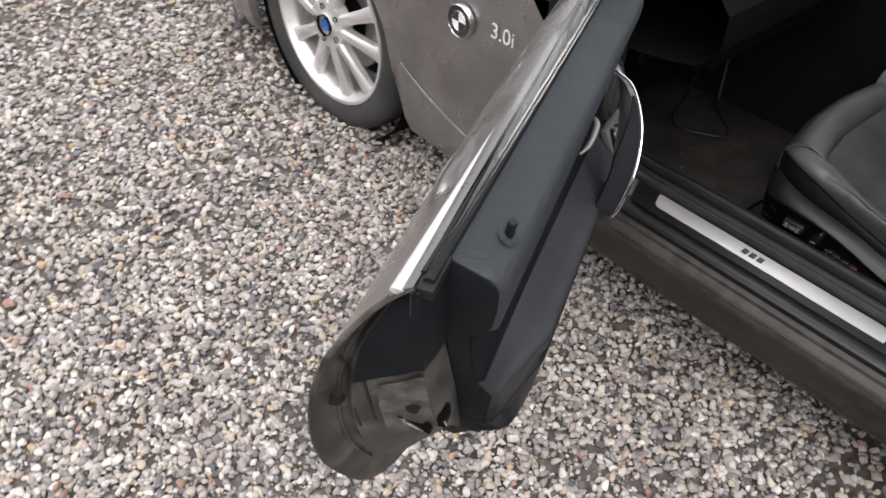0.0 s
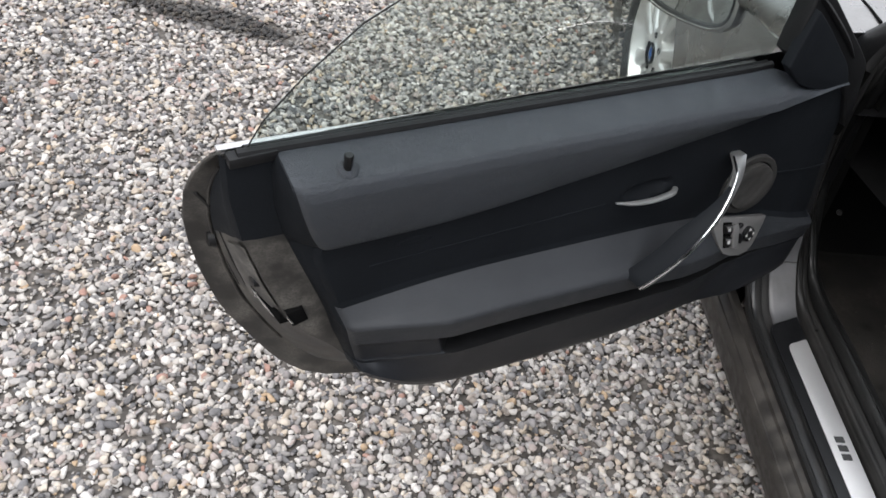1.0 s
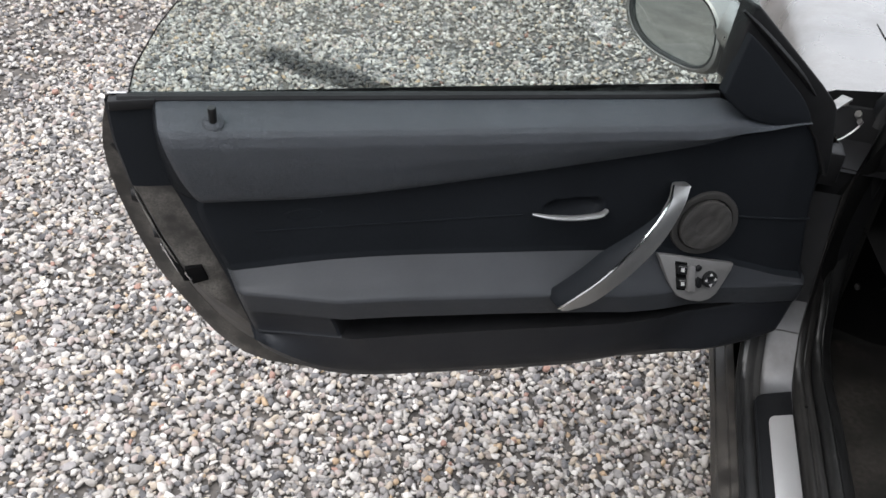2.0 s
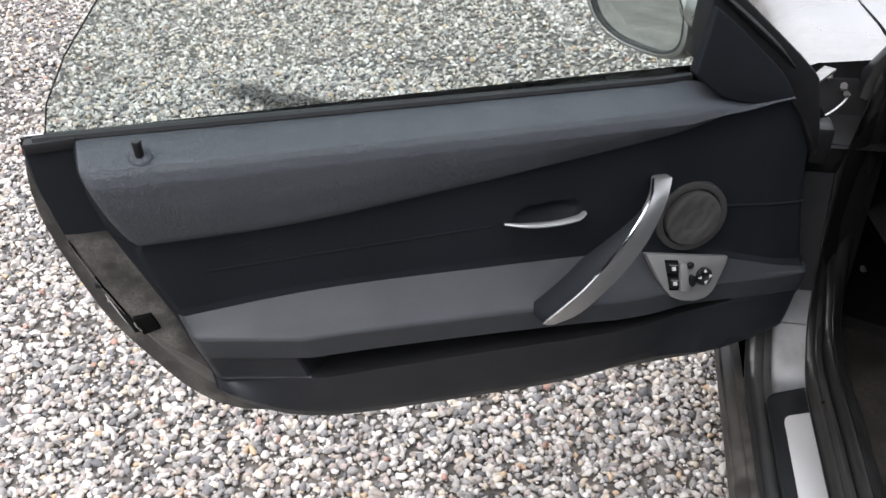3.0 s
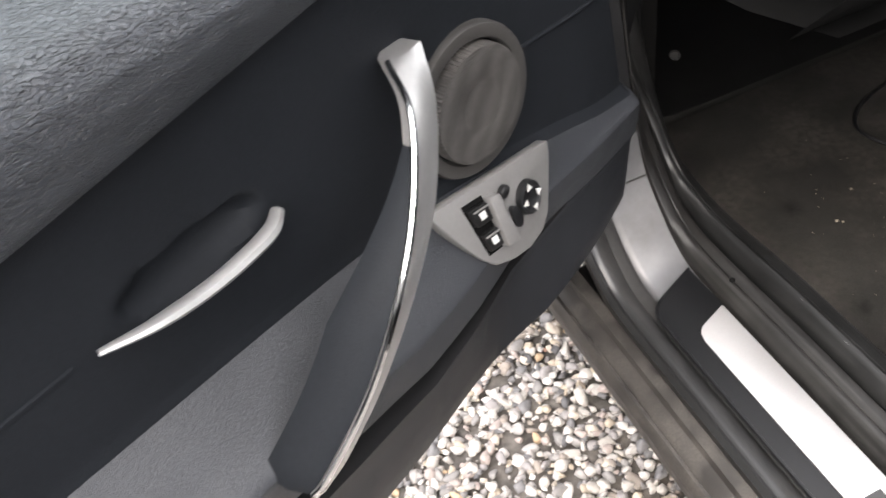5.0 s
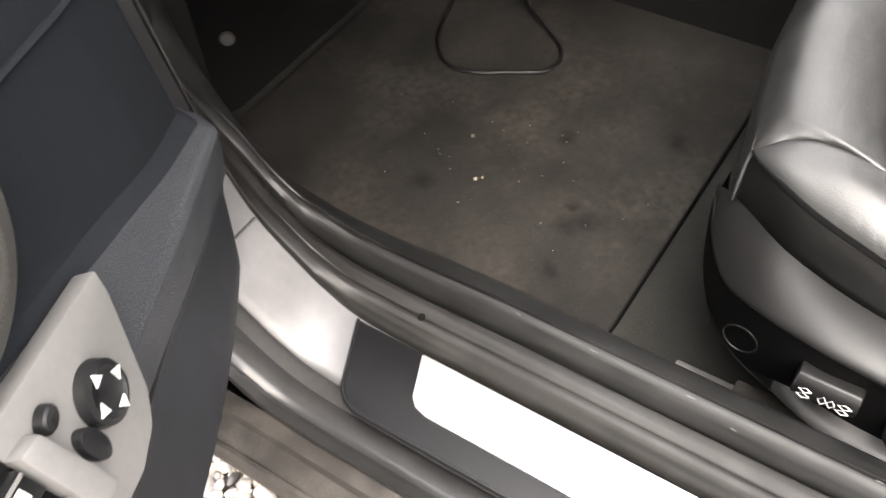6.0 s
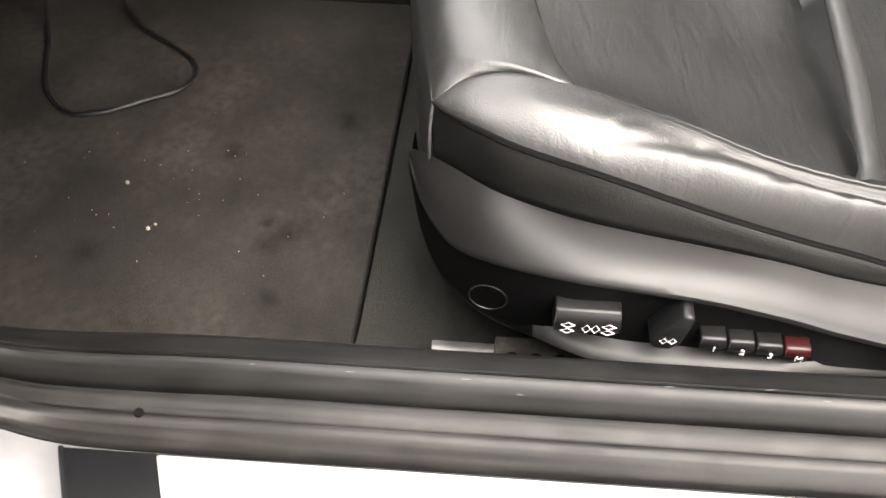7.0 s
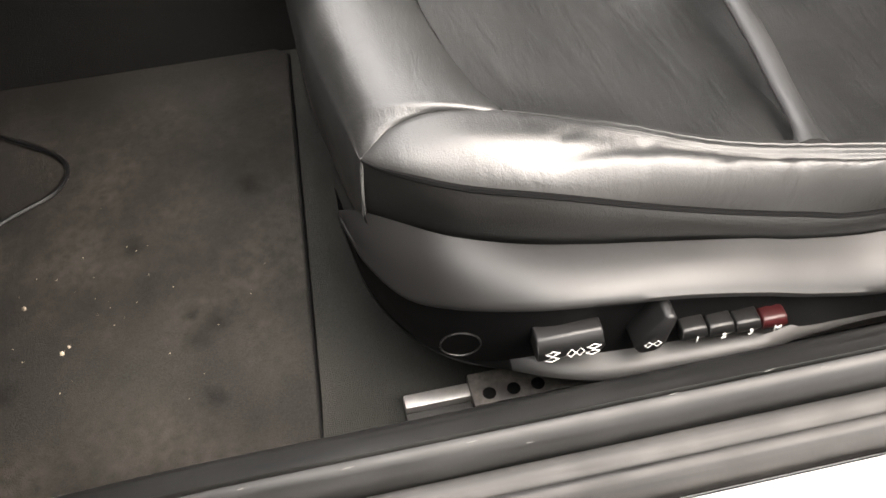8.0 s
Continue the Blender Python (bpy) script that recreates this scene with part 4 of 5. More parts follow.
sp = part("speaker", lathe([(0.0528, -0.010), (0.0528, 0.003), (0.0515, 0.0056), (0.0493, 0.0063), (0.0432, 0.0056), (0.0417, 0.0035), (0.0412, 0.0)], SC, SA, SU, 64), mat("speaker_ring", (0.032, 0.0305, 0.029), 0.46, 0.1, 0.08, 300, 0.06, 1500), door, "round charcoal door speaker")
part("grille", lathe([(0.0374, 0.0118), (0.036, 0.0122), (0.028, 0.0122), (0.0190, 0.0120), (0.0178, 0.0115), (0.0155, 0.0113), (0.0001, 0.0117)], SC, SA, SU, 64), MESH, sp, "fine round mesh")
# ribbed wall of the grille
rings = []
for k in range(168):
    a = k * 2 * math.pi / 168
    w = SW * math.sin(a) + SU * math.cos(a)
    q = 0.0009 if k % 2 else 0.0
    rings.append([SC + w * r + SA * h for r, h in ((0.0404 - q, 0.0), (0.0402 - q, 0.0098), (0.0395 - q * 0.6, 0.0116), (0.0372, 0.0118))])
part("grille_ring", loft(rings + rings[:1]), MESH, sp, "ribbed wall of the speaker mesh")

# switch plate on the front of the armrest
PL = [(0.3125, 0.628), (0.1775, 0.595), (0.181, 0.585), (0.194, 0.5655), (0.204, 0.551), (0.216, 0.5435), (0.235, 0.5425), (0.255, 0.548), (0.273, 0.557), (0.284, 0.570), (0.293, 0.586)]
e0, e1, e2 = Vector((0.315, 0.149, 0.628)), Vector((0.178, 0.150, 0.594)), Vector((0.225, 0.170, 0.541))
pn = (e1 - e0).cross(e2 - e0).normalized()
pn = pn if pn.y > 0 else -pn
pc = (e0 + e1 + e2) / 3


def on_plate(s, z, h=0.0):
    return Vector((s, pc.y - (pn.x * (s - pc.x) + pn.z * (z - pc.z)) / pn.y, z)) + pn * h


sw = part("switch_plate", slab([on_plate(s, z, -0.006) for s, z in PL], (0, 0, 0), pn * 0.0105, 0.0015), SWITCHPLATE, door, "silver switch plate")


def button(name, o, h, material, label="", bevel=0.0012):
    return part(name, slab([on_plate(s, z, 0.0035) for s, z in o], (0, 0, 0), pn * h, bevel), material, sw, label)


button("switch_well", [(0.2835, 0.6135), (0.262, 0.608), (0.262, 0.565), (0.277, 0.5685)], 0.0014, DARK, bevel=0.0)
button("rocker_bar", [(0.2625, 0.6065), (0.2505, 0.6025), (0.2475, 0.5605), (0.2625, 0.5655)], 0.0085, SWITCHPLATE, bevel=0.0025)
for o in ([(0.2815, 0.6090), (0.2640, 0.6045), (0.2637, 0.5905), (0.2797, 0.5945)], [(0.2787, 0.5875), (0.2637, 0.5840), (0.2633, 0.5690), (0.2765, 0.5725)]):
    button("window_switch", o, 0.0062, BUTTON)
    c = sum((Vector((a, b)) for a, b in o), Vector((0, 0))) / 4
    button("switch_symbol", [(c.x + 0.0032, c.y + 0.0034), (c.x - 0.0028, c.y + 0.0022), (c.x - 0.0030, c.y - 0.0034), (c.x + 0.0028, c.y - 0.0022)], 0.0068, WHITE, bevel=0.0)
    button("switch_lip", [(c.x + 0.0072, c.y + 0.0072), (c.x - 0.0076, c.y + 0.0036), (c.x - 0.0076, c.y + 0.0024), (c.x + 0.0072, c.y + 0.0060)], 0.0072, SWITCHPLATE, bevel=0.0003)
part("round_button", lathe([(0.0001, 0.004), (0.0045, 0.005), (0.0055, 0.004), (0.006, 0.0)], on_plate(0.2425, 0.5965, 0.004), pn, (0, 0, 1), 20), PLASTIC, sw)
button("mirror_selector", [(0.2403 + 0.0052 * math.cos(a) + 0.0004 * math.sin(a), 0.5745 + 0.0085 * math.sin(a)) for a in [k * math.pi / 9 for k in range(18)]], 0.0055, PLASTIC, bevel=0.0008)
ROS = on_plate(0.2207, 0.5765, 0.004)
ra = (Vector((1, 0, 0)) - pn * pn.x).normalized()
rb = pn.cross(ra)
ro = part("mirror_control", lathe([(0.0001, 0.003), (0.006, 0.003), (0.010, 0.006), (0.0125, 0.005), (0.0135, 0.0)], ROS, pn, ra, 28), PLASTIC, sw, "round mirror joystick")
for a in (ra, -ra, rb, -rb):
    c = ROS + a * 0.0085 + pn * 0.0058
    b = a.cross(pn)
    part("arrow", slab([c + a * 0.003, c + b * 0.0028 - a * 0.0018, c - b * 0.0028 - a * 0.0018], (0, 0, 0), pn * 0.0008), WHITE, ro)

INNER = [(0.899, 1.046), (0.845, 1.045), (0.78, 1.034), (0.708, 1.013), (0.633, 0.985), (0.60, 0.963), (0.565, 0.932), (0.535, 0.903), (0.52, 0.895)]
rings = []
for i in range(33):
    t = i / 32
    zo = 0.902 + (0.338 - 0.902) * t
    zi = 0.897 + (0.530 - 0.897) * t
    so, no = interp(zo, END), interp(zo, [(a, b) for a, b in SKIN])
    si = interp(zi, INNER)
    sp_, pz = min(interp(max(zi, 0.44), PANEL_L), si - 0.001), zi
    ring = [(so, no, zo), (so + 0.001, no + 0.004, zo)]
    for f, dip in ((0.12, 0.008), (0.2, 0.022), (0.26, 0.024), (0.34, 0.014), (0.6, 0.010), (0.85, 0.004)):
        ring.append((so + (si - so) * f - dip, no + (0.10 - no) * f, zo + (zi - zo) * f))
    ring += [(si, 0.096, zi), (si - 0.004, 0.104, zi), (sp_ + (si - sp_) * 0.6, 0.107, pz), (sp_ - 0.008, 0.110, pz)]
    rings.append(ring)
end = part("end_face", loft(rings), JAMB, door, "dirty dark grey door end with latch")
part("end_seam", tube([Vector(r[3]) + Vector((0.004, 0, 0)) for r in rings[3:26]], 0.0022, 8), JAMB, end, "folded seam along the door end")
part("end_flange", tube([Vector(r[0]) + Vector((-0.001, 0.001, 0)) for r in rings[1:]], 0.003, 6), JAMB, end)
# side wall at the end of the lining, and a cap over the rear corner of the window slot
wall = []
for z, n in column(0.995, 1.0):
    q = interp(z, PANEL_L)
    f = q - interp(z, CHAMFER)
    wall.append([(f - 0.001, n - 0.0068, z), (f + 0.002, n - 0.009, z), (f * 0.6 + q * 0.4, n * 0.6 + 0.044, z), (q - 0.001, 0.112, z), (q - 0.004, 0.104, z), (q - 0.02, 0.09, z)])
part("lining_end", loft(wall), SMOOTH, door, "black side wall of the door lining")
part("slot_cap", box(0.99, 1.042, 0.0985, 0.116, 0.889, 0.9015, 0.002), BLACK_RUBBER, door, "black cap over the window slot")
# matt black patch at the top of the end face
part("end_patch", loft([[Vector(p) + Vector((0.0015, 0.0015, 0)) for p in r[5:]] for r in rings[:11]]), SMOOTH, end, "black end cap")
part("end_plate", loft([[Vector(p) + Vector((0.003, 0.001, 0)) for p in r[6:10]] for r in rings[11:22]]), JAMB_DUST, end, "dusty raised plate round the latch")


def face_s(n, z):
    """How far the end face reaches at a depth and height."""
    so, no, si = interp(z, END), interp(z, SKIN_AT), interp(z, INNER)
    f = (n - no) / (0.10 - no)
    return so + (si - so) * f - interp(f, [(0, 0), (0.12, 0.008), (0.2, 0.022), (0.26, 0.024), (0.34, 0.014), (0.6, 0.010), (0.85, 0.004), (1, 0)])


SKIN_AT = [(a, c) for a, c in SKIN]
part("rubber_plug", lathe([(0.0001, 0.004), (0.0105, 0.0035), (0.013, -0.004)], (face_s(0.01, 0.713) - 0.0005, 0.01, 0.713), (1, 0, 0.1), (0, 0, 1), 20), BLACK_RUBBER, end)
part("rubber_plug", lathe([(0.0001, 0.004), (0.0075, 0.0035), (0.0095, -0.004)], (face_s(0.088, 0.700) + 0.003, 0.088, 0.700), (1, 0.1, 0.1), (0, 0, 1), 18), BLACK_RUBBER, end)
for n0, z0, z1 in ((0.026, 0.800, 0.640), (0.044, 0.785, 0.655)):
    part("face_rib", tube([(face_s(n0, z0 + (z1 - z0) * k / 8) + 0.0005, n0, z0 + (z1 - z0) * k / 8) for k in range(9)], 0.0026, 6), RUBBER, end)
LA, LB = Vector((face_s(0.070, 0.678), 0.070, 0.678)), Vector((face_s(0.098, 0.630), 0.098, 0.630))
lat = part("latch", slab([LA + Vector((0.005, 0, 0.004)), LB + Vector((0.006, 0, 0.010)), LB + Vector((0.006, 0, -0.008)), LA + Vector((0.005, 0, -0.005))], (-0.03, 0, 0), (0, 0, 0), 0.0008), DARK, door, "dark latch slot with bright claw")
part("latch_claw", tube([LA.lerp(LB, f) + Vector((0.0065, 0, -0.002 - 0.004 * f)) for f in (0.1, 0.35, 0.6, 0.8)], [0.0008, 0.0016, 0.0018, 0.0008], 6), CHROME, lat)
part("claw_tip", tube([LA.lerp(LB, 0.22) + Vector((0.007, 0, 0.002)), LA.lerp(LB, 0.26) + Vector((0.008, 0, -0.004))], 0.0018, 6), CHROME, lat)
part("latch_mouth", slab([(0.986, 0.108, 0.653), (0.964, 0.108, 0.656), (0.957, 0.108, 0.632), (0.978, 0.108, 0.627)], (0, -0.01, 0), (0, 0.0045, 0), 0.0008), DARK, lat)
part("claw_hook", tube([(0.985, 0.1135, 0.650), (0.983, 0.1145, 0.644), (0.979, 0.114, 0.636)], 0.0016, 6), CHROME, lat)
# underside and hinge end
und = []
for i in range(61):
    u = i / 60
    zb = interp(u, BOTTOM)
    r0 = interp(zb, PANEL_R)
    q = r0 + (interp(zb, PANEL_L) - r0) * u
    lo = max(0.336, zb - 0.066)
    und.append([(min(q, 0.84), 0.05, lo), (min(q, 0.87), 0.09, zb - 0.038), (q - 0.002, column(0.055 + 0.94 * u, u)[-1][1] - 0.004, zb + 0.001)])
part("door_underside", loft(und), BLACK_RUBBER, door)
part("hinge_face", loft([[(0.03, n, z) for n in (-0.03, 0.03, 0.08, 0.10)] for z in (0.42, 0.5, 0.7, 0.76)]), BLACK_RUBBER, door)
# pale strip that stands in for the sky's glint on the painted shoulder
part("shoulder_glint", tube([(0.26 + 0.785 * i / 24, 0.083, belt(0.26 + 0.785 * i / 24) - 0.0075) for i in range(25)], 0.0075, 10, flat=0.45), GLINT, door, "pale strip drawn as the sky glint on the door shoulder")
part("mirror_bracket", slab([(0.075, 0.100, 0.824), (0.070, 0.115, 0.824), (-0.014, 0.062, 0.819), (-0.006, 0.046, 0.819)], (0, 0, 0), (0, 0, -0.004), 0.001), GREYSTEEL, door, "pale bracket behind the corner flange")
# outer door pull, seen along the skin
part("outer_handle", tube(spline([(0.74, 0.012, 0.745), (0.71, -0.001, 0.738), (0.62, -0.006, 0.730), (0.55, 0.008, 0.722)], 16), 0.009, 8, flat=1.3), PAINT, door)

# mirror
mc, mn = Vector((0.200, -0.145, 0.872)), Vector((0.90, 0.42, 0.10)).normalized()
mu = Vector((0.42, -0.90, 0.0)).normalized()
mu = (mu - mn * mu.dot(mn)).normalized()
mv = mn.cross(mu)
mv = mv if mv.z > 0 else -mv
MO = []
for k in range(36):
    a = k * 2 * math.pi / 36
    c, q = math.cos(a), math.sin(a)
    MO.append(mu * (0.092 * (abs(c) ** 0.75) * (1 if c > 0 else -1) + 0.012 * q) + mv * (0.062 * (abs(q) ** 0.75) * (1 if q > 0 else -1) + 0.010 * c))
mir = part("wing_mirror", loft([[mc + p * f + mn * h for p in MO] for f, h in ((0.93, -0.006), (1.0, 0.006), (1.06, 0.004), (1.12, -0.012), (1.13, -0.035), (1.05, -0.065), (0.8, -0.092), (0.4, -0.105), (0.02, -0.108))], True), PAINT, door, "dark grey wing mirror")
part("mirror_glass", loft([[mc + p * f + mn * (-0.003) for p in MO] for f in (0.95, 0.5, 0.01)], True), MIRROR, mir, "silvered mirror glass")
part("mirror_rim", tube([mc + p * 0.97 + mn * 0.0 for p in MO + MO[:1]], 0.004, 6), RUBBER, mir)
part("mirror_foot", tube(spline([(0.198, 0.100, 0.905), (0.178, 0.05, 0.893), (0.150, -0.02, 0.885), (0.134, -0.08, 0.882), (0.126, -0.13, 0.882)], 16), [0.034, 0.033, 0.031, 0.030, 0.029, 0.028, 0.027, 0.027, 0.028, 0.029, 0.030, 0.031, 0.032, 0.033, 0.034, 0.034], 14), PAINT, mir)

# ---- seat ----
seat = part("seat", box(0.235, 0.66, -1.0, -0.46, 0.24, 0.36, 0.02, 3), DARK, car, "black leather seat with a creased shiny side bolster")
# side trim: an outline of top edge, ridge, recess and lower lip carried along the seat
TRIM = [  # y, top(x, z), ridge(x, z), recess(x, z), lip(x, z)
    (-0.378, (0.283, 0.392), (0.282, 0.386), (0.282, 0.382), (0.283, 0.378)),
    (-0.389, (0.274, 0.399), (0.258, 0.370), (0.255, 0.350), (0.260, 0.335)),
    (-0.410, (0.258, 0.402), (0.226, 0.368), (0.222, 0.340), (0.230, 0.318)),
    (-0.440, (0.236, 0.404), (0.200, 0.382), (0.197, 0.345), (0.208, 0.310)),
    (-0.480, (0.222, 0.402), (0.182, 0.393), (0.180, 0.360), (0.186, 0.318)),
    (-0.520, (0.214, 0.400), (0.176, 0.394), (0.179, 0.372), (0.172, 0.320)),
    (-0.570, (0.208, 0.396), (0.174, 0.388), (0.179, 0.368), (0.168, 0.322)),
    (-0.620, (0.205, 0.388), (0.173, 0.376), (0.180, 0.360), (0.166, 0.325)),
    (-0.660, (0.204, 0.378), (0.172, 0.364), (0.180, 0.350), (0.166, 0.328)),
    (-0.720, (0.204, 0.370), (0.172, 0.352), (0.174, 0.342), (0.172, 0.322)),
    (-0.85, (0.204, 0.372), (0.172, 0.352), (0.172, 0.342), (0.174, 0.315)),
    (-1.00, (0.206, 0.380), (0.176, 0.36), (0.175, 0.345), (0.18, 0.315)),
]
cols = [spline([(r[k][0], r[0], r[k][1]) for r in TRIM], 60) for k in (1, 2, 3, 4)]
rings = []
for a, b, c, d in zip(*cols):
    k = min(1.0, max(0.0, (-0.455 - a.y) / 0.03)) * min(1.0, max(0.0, (a.y + 0.655) / 0.03))
    lip = Vector((d.x - 0.006 * k, d.y, d.z + 0.004 * k))
    rings.append([Vector((a.x + 0.02, a.y, a.z - 0.03)), a + Vector((0.004, 0, -0.012)), a + Vector((0, 0, 0.0015)), a.lerp(b, 0.35) + Vector((0, 0, 0.0042)), a.lerp(b, 0.75) + Vector((0, 0, 0.0046)), b + Vector((0.0035, 0, 0.0022)), b + Vector((0.0008, 0, -0.0005)), b + Vector((0.0006, 0, -0.004)), b + Vector((0.0035, 0, -0.008)),
                  c + Vector((0.004, 0, 0.006)), c + Vector((0.004, 0, 0)), c.lerp(lip, 0.75) + Vector((0.012 * k, 0, -0.004 * k)), lip + Vector((0.008, 0, 0.006)), lip + Vector((0.002, 0, 0.003)), lip, d + Vector((0.004, 0, -0.008)), d + Vector((0.05, 0, -0.014))])
trim = part("side_trim", loft([r[:9] for r in rings]), TRIM_PLASTIC, seat, "moulded black plastic side trim")
part("trim_recess", loft([r[8:12] for r in rings]), SHADED_BLACK, seat, "switch recess with shade in its colour")
turn = next(i for i, r in enumerate(rings) if r[0].y < -0.462)
part("trim_lip", loft([r[11:] for r in rings[turn:]]), TRIM_PLASTIC, seat, "grey ledge under the seat switches")
# front of the lip, its shade put into a darker colour
part("trim_nose", loft([r[11:] for r in rings[:turn + 1]]), SHADED_BLACK, seat)
part("cover_ring", tube([(0.1965 + 0.002 * math.cos(a), -0.437 + 0.0125 * math.cos(a), 0.348 + 0.0125 * math.sin(a)) for a in [k * math.pi / 14 for k in range(29)]], 0.0006, 5), BUTTON, trim)


def wedge(name, y0, y1, z0, z1, x0, x1, material, parent, label="", top=0.006):
    """A rounded push button that stands out of the trim."""
    bm = slab([(x1 + 0.0035, y0, z0), (x1 + 0.0035, y1, z0), (x1, y1, z1 - top), (x1 + top, y1, z1), (x1 + top, y0, z1), (x1, y0, z1 - top)], (0, 0, 0), (x0 - x1, 0, 0), 0.0014, 2)
    return part(name, bm, material, parent, label)


def face(h, w, x, y, z):
    return Matrix(((0, 0, -1, x), (-1, 0, 0, y), (0, 1, 0, z), (0, 0, 0, 1)))


b1 = wedge("slide_switch", -0.519, -0.478, 0.353, 0.3705, 0.184, 0.167, BUTTON, trim, "long seat adjustment switch", 0.008)
b2 = part("backrest_switch", slab([(0.168, -0.537, 0.355), (0.168, -0.541, 0.348), (0.168, -0.551, 0.347), (0.168, -0.557, 0.353), (0.168, -0.5605, 0.379), (0.168, -0.558, 0.383), (0.168, -0.553, 0.383)], (0.02, 0, 0), (-0.003, 0, 0), 0.002), BUTTON, trim, "tilted backrest switch")
for k, t in enumerate("123M"):
    y = -0.5705 - k * 0.0180
    z = 0.3535 - 0.0018 * k
    b = wedge("memory_button", y - 0.0165, y, z - 0.0095, z + 0.0002, 0.184, 0.167, RED if t == "M" else BUTTON, trim, "red memory button" if t == "M" else "black numbered memory button", 0.005)
    words(t, 0.0070, face(0, 0, 0.1665, y - 0.0082, z - 0.0045), WHITE, b, "numeral")


def arrow(y, z, w, h, parent, x=0.1663):
    o = [(0, y - w, z), (0, y, z + h), (0, y + w, z), (0, y, z - h)]
    bm = tube([(x, *p[1:]) for p in o + o[:1]], 0.0004, 4)
    part("arrow_mark", bm, WHITE, parent)


for y, z in ((-0.486, 0.366), (-0.486, 0.360), (-0.4975, 0.363), (-0.503, 0.363), (-0.511, 0.366), (-0.511, 0.360)):
    arrow(y, z, 0.0042 if y != -0.4975 and y != -0.503 else 0.0026, 0.0025 if y != -0.4975 and y != -0.503 else 0.0042, b1)
for y in (-0.5455, -0.551):
    arrow(y, 0.3575, 0.0024, 0.0030, b2, 0.1646)
# runner
rail = part("seat_runner", box(0.214, 0.2255, -0.95, -0.399, 0.234, 0.250, 0.0015), GREYSTEEL, seat, "bare steel seat runner")
part("runner_foot", box(0.204, 0.214, -0.448, -0.399, 0.234, 0.243, 0.001), RUBBER, seat)
part("runner_end", box(0.203, 0.230, -0.62, -0.447, 0.236, 0.254, 0.002), JAMB, seat)
for y in (-0.460, -0.478, -0.496):
    part("runner_hole", lathe([(0.0001, 0.0006), (0.004, 0.0006), (0.005, 0.0)], (0.211, y, 0.2541), (0, 0, 1), (1, 0, 0), 12), DARK, rail)

# cushion: bolster, thigh pad and centre panel as sections along y
def eased(table):
    return [(p.x, p.y) for p in spline([(a, c, 0) for a, c in sorted(table)], len(table) * 6)]


PIPE_X = eased([(-0.396, 0.259), (-0.403, 0.251), (-0.42, 0.2405), (-0.45, 0.230), (-0.50, 0.220), (-0.57, 0.211), (-0.65, 0.206), (-0.72, 0.204), (-1.0, 0.204)])
PIPE_Z = eased([(-0.396, 0.457), (-0.42, 0.456), (-0.45, 0.450), (-0.5, 0.441), (-0.57, 0.423), (-0.65, 0.403), (-0.72, 0.392), (-1.0, 0.385)])


def piping(y):
    return interp(y, PIPE_X), interp(y, PIPE_Z)


SEAM_X = eased([(-0.396, 0.2595), (-0.402, 0.264), (-0.418, 0.2705), (-0.444, 0.2718), (-0.479, 0.268), (-0.54, 0.252), (-0.60, 0.235), (-0.67, 0.222), (-0.75, 0.215), (-1.0, 0.213)])
SEAM_Z = eased([(-0.396, 0.457), (-0.418, 0.4665), (-0.444, 0.470), (-0.479, 0.466), (-0.54, 0.456), (-0.6, 0.444), (-0.67, 0.438), (-0.8, 0.43), (-1.0, 0.43)])


def inner_seam(y):
    return interp(y, SEAM_X), interp(y, SEAM_Z)


side, top = [], []
for i in range(50):
    y = -0.396 - 0.61 * (i / 49) ** 1.25
    px, pz = piping(y)
    tr_ = Vector((interp(y, [(p.y, p.x) for p in cols[0]]), y, interp(y, [(p.y, p.z) for p in cols[0]])))
    side.append([(tr_.x + 0.012, y, tr_.z - 0.02), (tr_.x + 0.0035, y, tr_.z - 0.005), (tr_.x * 0.6 + px * 0.4 - 0.0015, y, tr_.z * 0.6 + pz * 0.4), (px * 0.8 + tr_.x * 0.2 - 0.002, y, pz * 0.8 + tr_.z * 0.2), (px, y, pz - 0.001), (px + 0.01, y, pz - 0.002)])
part("cushion_side", loft(side), LEATHER_SIDE, seat, "black leather cushion side")
ends = [(x, y, z) for y in [-0.396 - 0.6 * (i / 50) ** 1.4 for i in range(51)] for x, z in [piping(y)]]
part("piping", tube(ends, [0.0010 + 0.0010 * min(1, i / 6) for i in range(51)], 6), SHADED_BLACK, seat)
part("corner_seam", tube(spline([(0.2595, -0.3965, 0.4575), (0.2585, -0.395, 0.445), (0.2615, -0.394, 0.425), (0.268, -0.393, 0.400)], 12), 0.0011, 5), STITCH, seat, "pale worn corner seam")
rings = []
